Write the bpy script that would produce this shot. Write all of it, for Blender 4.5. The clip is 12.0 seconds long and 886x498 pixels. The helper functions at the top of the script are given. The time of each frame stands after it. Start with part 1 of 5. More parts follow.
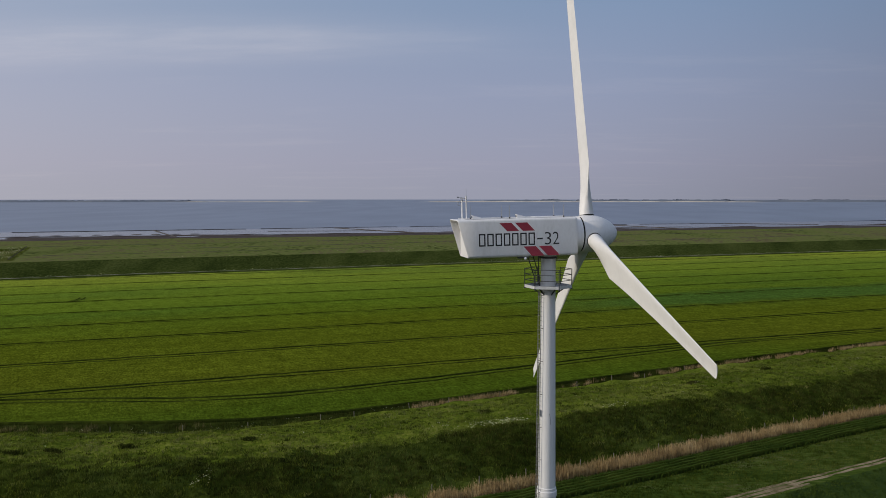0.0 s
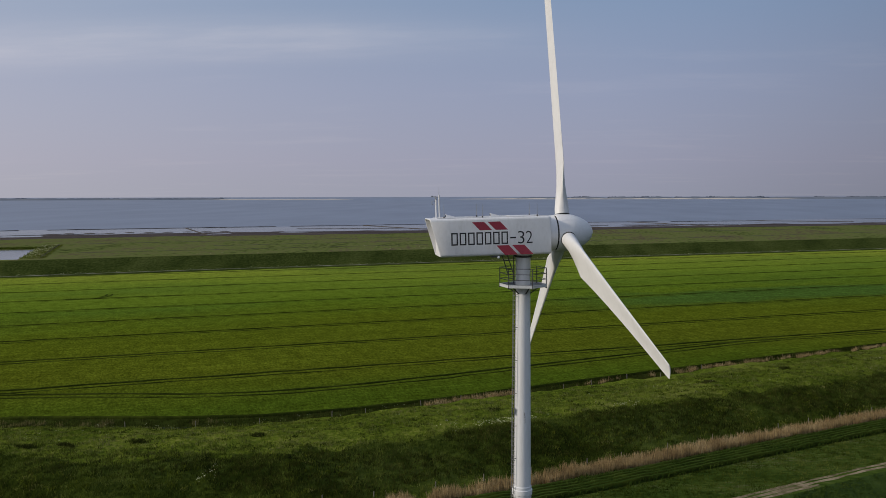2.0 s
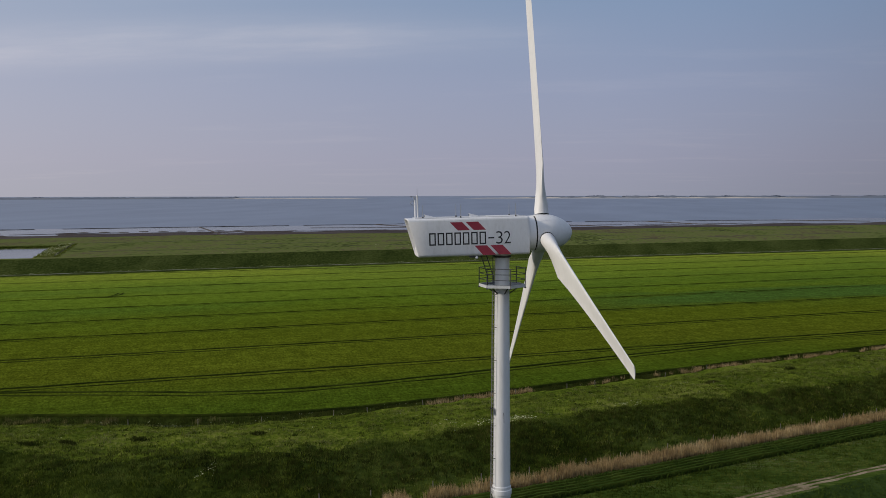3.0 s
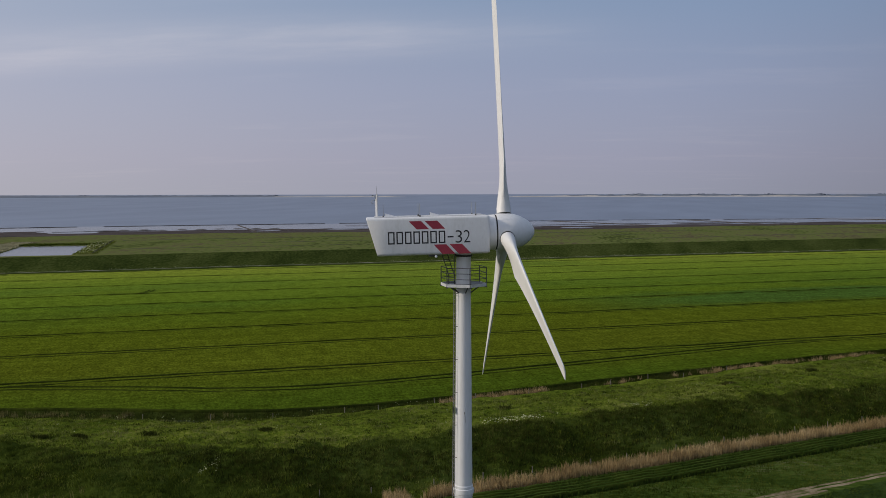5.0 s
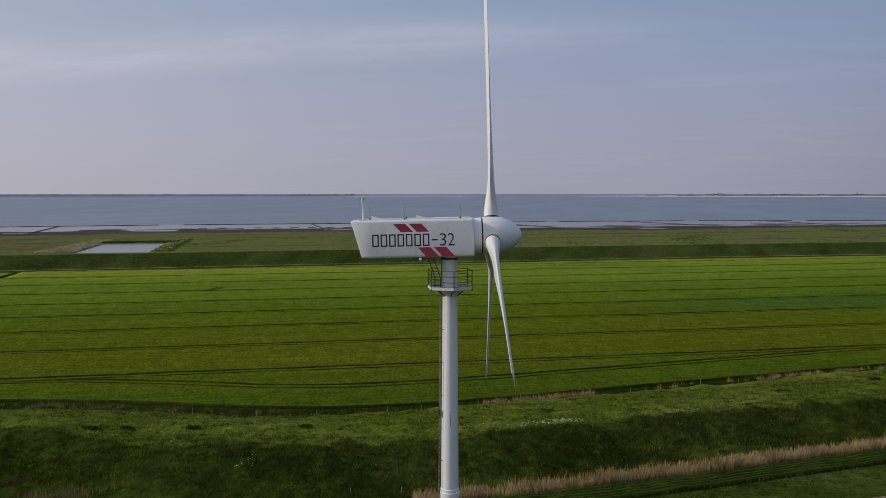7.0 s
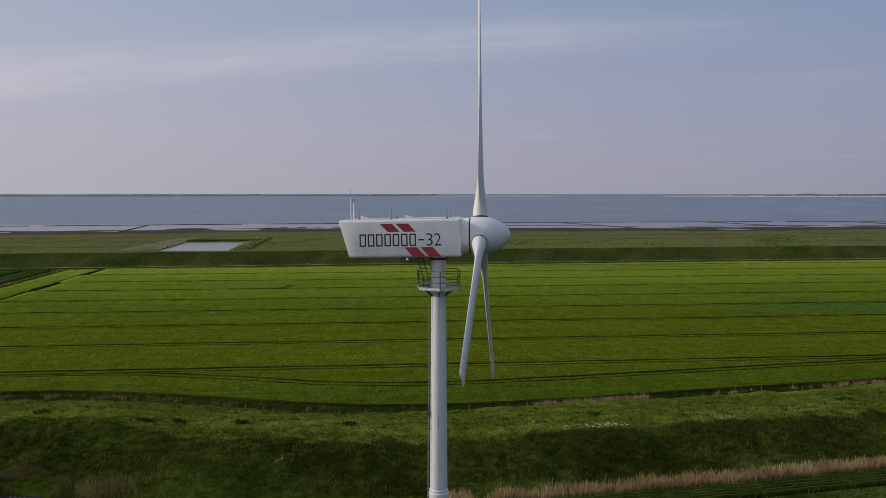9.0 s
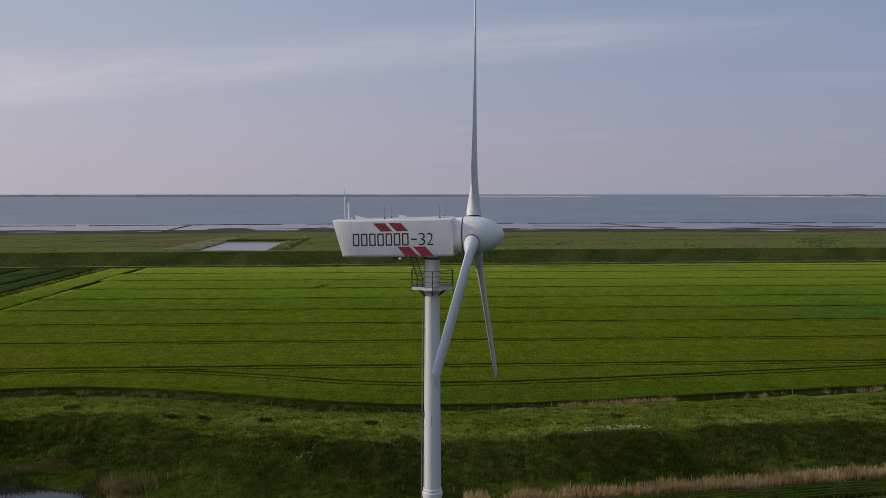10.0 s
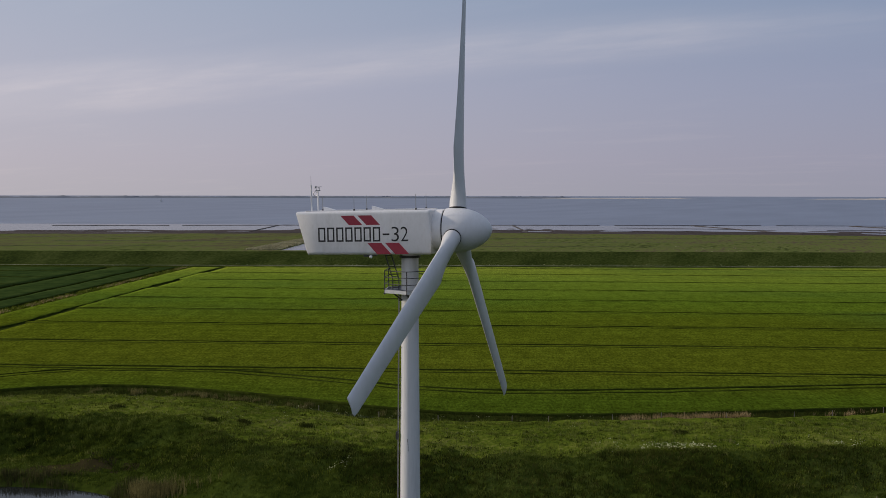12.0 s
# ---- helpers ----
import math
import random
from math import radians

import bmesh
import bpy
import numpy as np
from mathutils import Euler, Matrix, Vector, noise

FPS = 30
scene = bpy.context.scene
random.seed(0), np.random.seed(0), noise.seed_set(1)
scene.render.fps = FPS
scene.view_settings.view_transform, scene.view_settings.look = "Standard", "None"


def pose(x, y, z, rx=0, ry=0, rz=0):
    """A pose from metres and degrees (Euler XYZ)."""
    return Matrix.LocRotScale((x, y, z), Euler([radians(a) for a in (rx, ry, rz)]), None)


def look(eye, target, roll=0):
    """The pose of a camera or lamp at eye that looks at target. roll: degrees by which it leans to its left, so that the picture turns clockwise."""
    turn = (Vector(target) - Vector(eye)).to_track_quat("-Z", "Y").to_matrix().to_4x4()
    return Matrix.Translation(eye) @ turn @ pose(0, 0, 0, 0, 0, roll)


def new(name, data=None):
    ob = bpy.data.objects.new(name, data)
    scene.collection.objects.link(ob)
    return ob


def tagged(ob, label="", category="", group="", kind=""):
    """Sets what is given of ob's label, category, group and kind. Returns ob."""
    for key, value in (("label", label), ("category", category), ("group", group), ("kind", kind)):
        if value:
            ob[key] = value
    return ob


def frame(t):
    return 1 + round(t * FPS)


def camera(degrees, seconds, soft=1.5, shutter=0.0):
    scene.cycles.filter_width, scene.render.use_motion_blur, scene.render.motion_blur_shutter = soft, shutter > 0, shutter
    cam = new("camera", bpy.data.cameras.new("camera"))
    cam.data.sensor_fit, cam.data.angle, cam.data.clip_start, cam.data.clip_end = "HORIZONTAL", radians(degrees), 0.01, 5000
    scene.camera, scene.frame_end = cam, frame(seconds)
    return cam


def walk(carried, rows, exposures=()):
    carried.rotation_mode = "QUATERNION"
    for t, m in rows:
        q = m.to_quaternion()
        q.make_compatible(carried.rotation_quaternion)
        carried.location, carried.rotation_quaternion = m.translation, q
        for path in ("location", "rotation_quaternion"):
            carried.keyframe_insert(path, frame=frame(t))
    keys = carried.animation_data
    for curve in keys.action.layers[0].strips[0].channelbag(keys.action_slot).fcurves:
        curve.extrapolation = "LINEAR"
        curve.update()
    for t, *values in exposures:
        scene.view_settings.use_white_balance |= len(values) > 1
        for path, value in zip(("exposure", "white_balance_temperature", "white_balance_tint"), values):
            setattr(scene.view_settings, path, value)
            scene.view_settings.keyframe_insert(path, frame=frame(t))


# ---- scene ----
cam = camera(54.4, 12.0, soft=0.85)
PATH = [
    (0, (3.761, -0.494, 37.066), (3.603, 1.496, 36.947), -0.0),
    (0.5, (4.541, -0.446, 37.157), (4.365, 1.542, 37.034), -0.2),
    (1, (5.352, -0.443, 37.182), (5.159, 1.544, 37.059), -0.1),
    (1.5, (6.22, -0.393, 37.157), (6.009, 1.592, 37.033), -0.1),
    (2, (7.156, -0.372, 37.167), (6.926, 1.611, 37.042), -0.1),
    (2.5, (8.178, -0.227, 37.209), (7.933, 1.754, 37.082), -0.1),
    (3, (9.266, -0.219, 37.227), (9.003, 1.76, 37.1), -0.1),
    (5, (13.875, 0.461, 37.266), (13.523, 2.425, 37.135), -0.1),
    (5.5, (15.166, 0.678, 37.359), (14.773, 2.635, 37.227), -0.1),
    (6, (16.497, 0.94, 37.407), (16.058, 2.887, 37.275), -0.1),
    (6.5, (17.814, 1.264, 37.437), (17.332, 3.2, 37.305), -0.0),
    (7, (19.083, 1.669, 37.462), (18.56, 3.595, 37.33), -0.0),
    (9, (24.345, 3.479, 37.464), (23.642, 5.346, 37.332), -0.0),
    (9.5, (25.642, 3.987, 37.432), (24.894, 5.838, 37.301), 0.0),
    (10, (26.952, 4.543, 37.412), (26.161, 6.376, 37.281), 0.0),
    (10.5, (28.229, 5.141, 37.349), (27.394, 6.954, 37.218), 0.1),
    (11, (29.492, 5.78, 37.342), (28.614, 7.572, 37.21), 0.1),
    (11.5, (30.783, 6.396, 37.294), (29.862, 8.167, 37.163), 0.2),
    (11.8, (31.25, 7.5, 37.15), (30.301, 9.256, 37.022), 0.1),
    (11.9, (30.4, 10.4, 36.95), (29.43, 12.145, 36.822), 0.1),
    (12, (29.1, 13.7, 36.7), (28.125, 15.441, 36.573), 0.1),
]
walk(cam, [(t, look(eye, target, roll)) for t, eye, target, roll in PATH], [(0, 0.0, 6500, 10), (6, 0.0, 6550, 10.5), (9, -0.03, 6620, 11.5), (12, -0.06, 6690, 12.5)])

# ---- sky, sun ----
SUN_AZ, SUN_EL = radians(-110), radians(23)      # clockwise from +y
sun_dir = Vector((math.sin(SUN_AZ) * math.cos(SUN_EL), math.cos(SUN_AZ) * math.cos(SUN_EL), math.sin(SUN_EL)))
sun = new("sun", bpy.data.lights.new("sun", "SUN"))
sun.data.energy, sun.data.angle, sun.data.color = 2.4, radians(1.5), (1.0, 0.90, 0.76)
sun.matrix_world = sun_dir.to_track_quat("Z", "Y").to_matrix().to_4x4() @ Matrix.Identity(4)

world = bpy.data.worlds.new("sky")
scene.world = world
world.use_nodes = True
wn, wl = world.node_tree.nodes, world.node_tree.links
wn.clear()
w_out = wn.new("ShaderNodeOutputWorld")
w_bg = wn.new("ShaderNodeBackground")
w_sky = wn.new("ShaderNodeTexSky")
w_sky.sky_type, w_sky.sun_disc = "NISHITA", False
w_sky.sun_elevation, w_sky.sun_rotation = SUN_EL, SUN_AZ
w_sky.air_density, w_sky.dust_density, w_sky.ozone_density = 1.0, 2.0, 1.5
w_bg.inputs["Strength"].default_value = 0.1
w_tc = wn.new("ShaderNodeTexCoord")
w_sep = wn.new("ShaderNodeSeparateXYZ")
wl.new(w_tc.outputs["Generated"], w_sep.inputs[0])
# hazy veil: pale mauve near the horizon, blue-grey higher up
w_ramp = wn.new("ShaderNodeValToRGB")
w_ramp.color_ramp.elements[0].position, w_ramp.color_ramp.elements[0].color = 0.0, (3.15, 3.3, 4.25, 1)
w_ramp.color_ramp.elements[1].position, w_ramp.color_ramp.elements[1].color = 1.0, (3.0, 3.7, 5.2, 1)
for p, c in ((0.04, (3.08, 3.2, 4.4)), (0.12, (2.72, 3.12, 4.58)), (0.24, (1.9, 2.86, 4.5)), (0.45, (2.5, 3.4, 4.9))):
    el = w_ramp.color_ramp.elements.new(p)
    el.color = (*c, 1)
wl.new(w_sep.outputs["Z"], w_ramp.inputs[0])
w_mix = wn.new("ShaderNodeMix")
w_mix.data_type = "RGBA"
w_mix.inputs["Factor"].default_value = 0.9
wl.new(w_sky.outputs[0], w_mix.inputs["A"])
wl.new(w_ramp.outputs[0], w_mix.inputs["B"])
# glow of the low sun through the haze
w_dot = wn.new("ShaderNodeVectorMath")
w_dot.operation = "DOT_PRODUCT"
w_dot.inputs[1].default_value = sun_dir
wl.new(w_tc.outputs["Generated"], w_dot.inputs[0])
w_glow = wn.new("ShaderNodeMapRange")
w_glow.interpolation_type = "SMOOTHSTEP"
w_glow.inputs["From Min"].default_value, w_glow.inputs["From Max"].default_value = -0.6, 1.0
w_glow.inputs["To Min"].default_value, w_glow.inputs["To Max"].default_value = 0.0, 1.0
wl.new(w_dot.outputs["Value"], w_glow.inputs["Value"])
w_add = wn.new("ShaderNodeMix")
w_add.data_type, w_add.blend_type = "RGBA", "ADD"
wl.new(w_glow.outputs[0], w_add.inputs["Factor"])
wl.new(w_mix.outputs["Result"], w_add.inputs["A"])
w_add.inputs["B"].default_value = (1.96, 1.68, 1.29, 1)
# the sky darkens on the side away from the sun
w_east = wn.new("ShaderNodeMapRange")
w_east.interpolation_type = "SMOOTHSTEP"
w_east.inputs["From Min"].default_value, w_east.inputs["From Max"].default_value = -1.0, -0.3
w_east.inputs["To Min"].default_value, w_east.inputs["To Max"].default_value = 0.35, 1.0
wl.new(w_dot.outputs["Value"], w_east.inputs["Value"])
w_dim = wn.new("ShaderNodeVectorMath")
w_dim.operation = "SCALE"
wl.new(w_add.outputs["Result"], w_dim.inputs[0])
wl.new(w_east.outputs[0], w_dim.inputs["Scale"])
# thin cirrus: streaks laid on a high flat layer
w_div = wn.new("ShaderNodeVectorMath")
w_div.operation = "DIVIDE"
w_zz = wn.new("ShaderNodeCombineXYZ")
w_za = wn.new("ShaderNodeMath")
w_za.operation = "ADD"
w_za.inputs[1].default_value = 0.06
wl.new(w_sep.outputs["Z"], w_za.inputs[0])
for i in range(3):
    wl.new(w_za.outputs[0], w_zz.inputs[i])
wl.new(w_tc.outputs["Generated"], w_div.inputs[0])
wl.new(w_zz.outputs[0], w_div.inputs[1])
w_map = wn.new("ShaderNodeMapping")
w_map.inputs["Rotation"].default_value = (0, 0, radians(-8))
w_map.inputs["Scale"].default_value = (0.42, 1.0, 1.0)
w_map.inputs["Location"].default_value = (3.1, 0.35, 0.0)
wl.new(w_div.outputs[0], w_map.inputs[0])
w_noise = wn.new("ShaderNodeTexNoise")
w_noise.inputs["Scale"].default_value, w_noise.inputs["Detail"].default_value = 1.3, 9.0
w_noise.inputs["Roughness"].default_value = 0.62
wl.new(w_map.outputs[0], w_noise.inputs["Vector"])
w_bend = wn.new("ShaderNodeMath")               # height over the bowed middle line of the band
w_bend.operation = "ADD"
w_bend.inputs[1].default_value = 0.16
wl.new(w_sep.outputs["X"], w_bend.inputs[0])
w_sq = wn.new("ShaderNodeMath")
w_sq.operation = "MULTIPLY"
wl.new(w_bend.outputs[0], w_sq.inputs[0])
wl.new(w_bend.outputs[0], w_sq.inputs[1])
w_line = wn.new("ShaderNodeMath")
w_line.operation = "MULTIPLY_ADD"
w_line.inputs[1].default_value = 0.17
wl.new(w_sq.outputs[0], w_line.inputs[0])
wl.new(w_sep.outputs["Z"], w_line.inputs[2])
w_off = wn.new("ShaderNodeMath")
w_off.operation = "SUBTRACT"
w_off.inputs[1].default_value = 0.176
wl.new(w_line.outputs[0], w_off.inputs[0])
w_abs = wn.new("ShaderNodeMath")
w_abs.operation = "ABSOLUTE"
wl.new(w_off.outputs[0], w_abs.inputs[0])
w_band = wn.new("ShaderNodeMapRange")
w_band.interpolation_type = "SMOOTHSTEP"
w_band.inputs["From Min"].default_value, w_band.inputs["From Max"].default_value = 0.036, 0.004
wl.new(w_abs.outputs[0], w_band.inputs["Value"])
w_side = wn.new("ShaderNodeMapRange")
w_side.interpolation_type = "SMOOTHSTEP"
w_side.inputs["From Min"].default_value, w_side.inputs["From Max"].default_value = 0.12, -0.3
wl.new(w_sep.outputs["X"], w_side.inputs["Value"])
w_bs = wn.new("ShaderNodeMath")
w_bs.operation = "MULTIPLY"
wl.new(w_band.outputs[0], w_bs.inputs[0])
wl.new(w_side.outputs[0], w_bs.inputs[1])
w_cr = wn.new("ShaderNodeMapRange")
w_cr.interpolation_type = "SMOOTHSTEP"
w_cr.inputs["From Min"].default_value, w_cr.inputs["From Max"].default_value = 0.38, 0.64
w_cr.inputs["To Min"].default_value, w_cr.inputs["To Max"].default_value = 0.3, 0.8
wl.new(w_noise.outputs["Fac"], w_cr.inputs["Value"])
w_cb = wn.new("ShaderNodeMath")
w_cb.operation = "MULTIPLY"
wl.new(w_cr.outputs[0], w_cb.inputs[0])
wl.new(w_bs.outputs[0], w_cb.inputs[1])
w_faint = wn.new("ShaderNodeMapRange")
w_faint.interpolation_type = "SMOOTHSTEP"
w_faint.inputs["From Min"].default_value, w_faint.inputs["From Max"].default_value = 0.53, 0.72
w_faint.inputs["To Max"].default_value = 0.15
wl.new(w_noise.outputs["Fac"], w_faint.inputs["Value"])
w_sum = wn.new("ShaderNodeMath")
w_sum.operation = "ADD"
wl.new(w_cb.outputs[0], w_sum.inputs[0])
wl.new(w_faint.outputs[0], w_sum.inputs[1])
w_cl = wn.new("ShaderNodeMix")
w_cl.data_type, w_cl.blend_type = "RGBA", "ADD"
wl.new(w_sum.outputs[0], w_cl.inputs["Factor"])
wl.new(w_dim.outputs[0], w_cl.inputs["A"])
w_cl.inputs["B"].default_value = (1.35, 1.05, 0.72, 1)
wl.new(w_cl.outputs["Result"], w_bg.inputs["Color"])
wl.new(w_bg.outputs[0], w_out.inputs["Surface"])


# ---- materials ----
def material(name, colors, scale=1.0, rough=0.8, bump=0.3, stretch=(1, 1, 1), metal=0.0, fine=8.0, fine_amount=0.35, dist=0.05, island=0.0, rand=0.0, turn=0.0, spec=0.5, tight=0.18, thin=0.0):
    """Noise-blended colours at two scales with bump, on object coordinates."""
    m = bpy.data.materials.new(name)
    m.use_nodes = True
    n, l = m.node_tree.nodes, m.node_tree.links
    bs = n["Principled BSDF"]
    tc = n.new("ShaderNodeTexCoord")
    mp = n.new("ShaderNodeMapping")
    mp.inputs["Scale"].default_value = stretch
    mp.inputs["Rotation"].default_value = (0, 0, turn)
    l.new(tc.outputs["Object"], mp.inputs[0])
    a = n.new("ShaderNodeTexNoise")
    a.inputs["Scale"].default_value, a.inputs["Detail"].default_value = scale, 5.0
    l.new(mp.outputs[0], a.inputs["Vector"])
    b = n.new("ShaderNodeTexNoise")
    b.inputs["Scale"].default_value, b.inputs["Detail"].default_value = scale * fine, 4.0
    l.new(mp.outputs[0], b.inputs["Vector"])
    mixv = n.new("ShaderNodeMix")
    mixv.inputs["Factor"].default_value = fine_amount
    l.new(a.outputs["Fac"], mixv.inputs["A"])
    l.new(b.outputs["Fac"], mixv.inputs["B"])
    ramp = n.new("ShaderNodeValToRGB")
    e = ramp.color_ramp.elements
    k = len(colors)
    e[0].position, e[0].color = 0.5 - tight, (*colors[0], 1)
    e[1].position, e[1].color = 0.5 + tight, (*colors[-1], 1)
    for i in range(1, k - 1):
        x = e.new(0.5 - tight + 2 * tight * i / (k - 1))
        x.color = (*colors[i], 1)
    l.new(mixv.outputs["Result"], ramp.inputs[0])
    col = ramp.outputs[0]
    if island or rand:
        hv = n.new("ShaderNodeHueSaturation")
        src = n.new("ShaderNodeNewGeometry").outputs["Random Per Island"] if island else n.new("ShaderNodeObjectInfo").outputs["Random"]
        mr = n.new("ShaderNodeMapRange")
        amt = island or rand
        mr.inputs["To Min"].default_value, mr.inputs["To Max"].default_value = 1 - amt, 1 + amt
        l.new(src, mr.inputs["Value"])
        l.new(mr.outputs[0], hv.inputs["Value"])
        l.new(col, hv.inputs["Color"])
        col = hv.outputs[0]
    l.new(col, bs.inputs["Base Color"])
    bs.inputs["Roughness"].default_value = rough
    bs.inputs["Metallic"].default_value = metal
    bs.inputs["Specular IOR Level"].default_value = spec
    if bump:
        bp = n.new("ShaderNodeBump")
        bp.inputs["Strength"].default_value, bp.inputs["Distance"].default_value = bump, dist
        l.new(mixv.outputs["Result"], bp.inputs["Height"])
        l.new(bp.outputs[0], bs.inputs["Normal"])
    if thin:                      # light passes through thin leaves
        tr = n.new("ShaderNodeBsdfTranslucent")
        l.new(col, tr.inputs["Color"])
        ms = n.new("ShaderNodeMixShader")
        ms.inputs[0].default_value = thin
        l.new(bs.outputs[0], ms.inputs[1])
        l.new(tr.outputs[0], ms.inputs[2])
        l.new(ms.outputs[0], n["Material Output"].inputs["Surface"])
    return m


TURN = radians(26.3)          # the coast, the dikes and the drill lines run this way
paint = material("white_paint", [(0.646, 0.639, 0.630), (0.731, 0.724, 0.724), (0.769, 0.766, 0.771)], 0.7, 0.45, 0.06, (1, 1, 0.45), fine=11, fine_amount=0.45)
blade_paint = material("blade_paint", [(0.640, 0.634, 0.617), (0.698, 0.691, 0.679), (0.737, 0.730, 0.712)], 0.5, 0.42, 0.01, fine=5)
tower_paint = material("tower_paint", [(0.62, 0.62, 0.62), (0.71, 0.71, 0.71), (0.75, 0.75, 0.75)], 0.8, 0.45, 0.05, (2.5, 2.5, 0.25), fine=7)
red = material("red_film", [(0.288, 0.024, 0.046), (0.360, 0.035, 0.061)], 2.0, 0.45, 0.0)
black = material("black_film", [(0.012, 0.012, 0.014), (0.02, 0.02, 0.022)], 2.0, 0.5, 0.0)
rubber = material("black_rubber", [(0.01, 0.01, 0.011), (0.02, 0.02, 0.02)], 4.0, 0.8, 0.1)
galv = material("galvanised_steel", [(0.28, 0.29, 0.30), (0.40, 0.41, 0.42)], 3.0, 0.5, 0.08, metal=0.6)
dark_steel = material("dark_steel", [(0.05, 0.05, 0.055), (0.10, 0.095, 0.09)], 3.0, 0.6, 0.08, metal=0.4)
ladder_steel = material("dull_steel", [(0.11, 0.11, 0.11), (0.18, 0.18, 0.18), (0.25, 0.25, 0.24)], 3.0, 0.6, 0.08, metal=0.3)
zinc = material("zinc_sheet", [(0.42, 0.43, 0.44), (0.54, 0.55, 0.56), (0.62, 0.63, 0.64)], 3.0, 0.55, 0.06, metal=0.1)
glass_lamp = material("lamp_glass", [(0.75, 0.76, 0.78), (0.85, 0.86, 0.88)], 3.0, 0.15, 0.0)
VEG = dict(rough=0.95, bump=1.0, turn=-TURN, spec=0.0, tight=0.13)


def field_material(name, stops, coarse=0.012, grain=1.5):
    """Crop whose colour shifts over the field: a ramp seaward, darkened near for the shade seen between blades, large
    patches, drill streaks and a leafy grain.
    """
    m = bpy.data.materials.new(name)
    m.use_nodes = True
    n, l = m.node_tree.nodes, m.node_tree.links
    bs = n["Principled BSDF"]
    tc = n.new("ShaderNodeTexCoord")
    mp = n.new("ShaderNodeMapping")
    mp.inputs["Rotation"].default_value = (0, 0, -TURN)
    l.new(tc.outputs["Object"], mp.inputs[0])
    sep = n.new("ShaderNodeSeparateXYZ")
    l.new(mp.outputs[0], sep.inputs[0])

    def noise_of(scale, detail, rough_, stretch=None):
        t = n.new("ShaderNodeTexNoise")
        t.inputs["Scale"].default_value, t.inputs["Detail"].default_value, t.inputs["Roughness"].default_value = scale, detail, rough_
        if stretch:
            q = n.new("ShaderNodeMapping")
            q.inputs["Scale"].default_value = stretch
            l.new(mp.outputs[0], q.inputs[0])
            l.new(q.outputs[0], t.inputs["Vector"])
        else:
            l.new(mp.outputs[0], t.inputs["Vector"])
        return t.outputs["Fac"]

    def math_(op, a, b):
        t = n.new("ShaderNodeMath")
        t.operation = op
        for k, x in enumerate((a, b)):
            if isinstance(x, (int, float)):
                t.inputs[k].default_value = x
            else:
                l.new(x, t.inputs[k])
        return t.outputs[0]

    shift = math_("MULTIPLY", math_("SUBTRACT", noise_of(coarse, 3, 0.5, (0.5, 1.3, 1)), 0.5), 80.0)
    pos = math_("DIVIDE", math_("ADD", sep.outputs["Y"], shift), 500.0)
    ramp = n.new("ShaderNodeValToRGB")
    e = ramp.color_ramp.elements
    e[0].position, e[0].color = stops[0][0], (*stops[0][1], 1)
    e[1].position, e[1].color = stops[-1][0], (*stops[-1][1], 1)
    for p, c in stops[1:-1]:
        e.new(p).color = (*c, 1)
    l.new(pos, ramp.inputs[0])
    g1 = noise_of(grain, 4, 0.7, (1.4, 0.6, 1))
    g2 = noise_of(0.5, 5, 0.7, (0.05, 2.0, 1))
    mr = n.new("ShaderNodeMapRange")
    mr.inputs["From Min"].default_value, mr.inputs["From Max"].default_value = 0.36, 0.64
    mr.inputs["To Min"].default_value, mr.inputs["To Max"].default_value = 0.62, 1.38
    l.new(g1, mr.inputs["Value"])
    mr2 = n.new("ShaderNodeMapRange")
    mr2.inputs["From Min"].default_value, mr2.inputs["From Max"].default_value = 0.3, 0.7
    mr2.inputs["To Min"].default_value, mr2.inputs["To Max"].default_value = 0.78, 1.22
    l.new(g2, mr2.inputs["Value"])
    g3 = noise_of(0.34, 4, 0.7, (0.9, 0.5, 1))
    mr3 = n.new("ShaderNodeMapRange")
    mr3.inputs["From Min"].default_value, mr3.inputs["From Max"].default_value = 0.34, 0.66
    mr3.inputs["To Min"].default_value, mr3.inputs["To Max"].default_value = 0.82, 1.2
    l.new(g3, mr3.inputs["Value"])
    # lusher blue-green patches in the seaward half
    lush = n.new("ShaderNodeMapRange")
    lush.inputs["From Min"].default_value, lush.inputs["From Max"].default_value = 0.48, 0.66
    lush.inputs["To Max"].default_value = 0.4
    l.new(noise_of(0.0085, 4, 0.55, (0.7, 1.6, 1)), lush.inputs["Value"])
    deep = n.new("ShaderNodeMapRange")
    deep.inputs["From Min"].default_value, deep.inputs["From Max"].default_value = 0.44, 0.56
    l.new(pos, deep.inputs["Value"])
    mixc = n.new("ShaderNodeMix")
    mixc.data_type = "RGBA"
    # one large darker patch of rank growth
    along = n.new("ShaderNodeMapRange")
    along.interpolation_type = "SMOOTHSTEP"
    along.inputs["From Min"].default_value, along.inputs["From Max"].default_value = 115.0, 185.0
    l.new(sep.outputs["X"], along.inputs["Value"])
    width = n.new("ShaderNodeMapRange")
    width.interpolation_type = "SMOOTHSTEP"
    width.inputs["From Min"].default_value, width.inputs["From Max"].default_value = 26.0, 8.0
    ragged = math_("MULTIPLY", math_("SUBTRACT", noise_of(0.05, 4, 0.6, (0.4, 1.0, 1)), 0.5), 50.0)
    l.new(math_("ABSOLUTE", math_("SUBTRACT", math_("ADD", sep.outputs["Y"], ragged), 253.0), 0.0), width.inputs["Value"])
    rank = math_("MULTIPLY", math_("MULTIPLY", along.outputs[0], width.outputs[0]), 0.8)
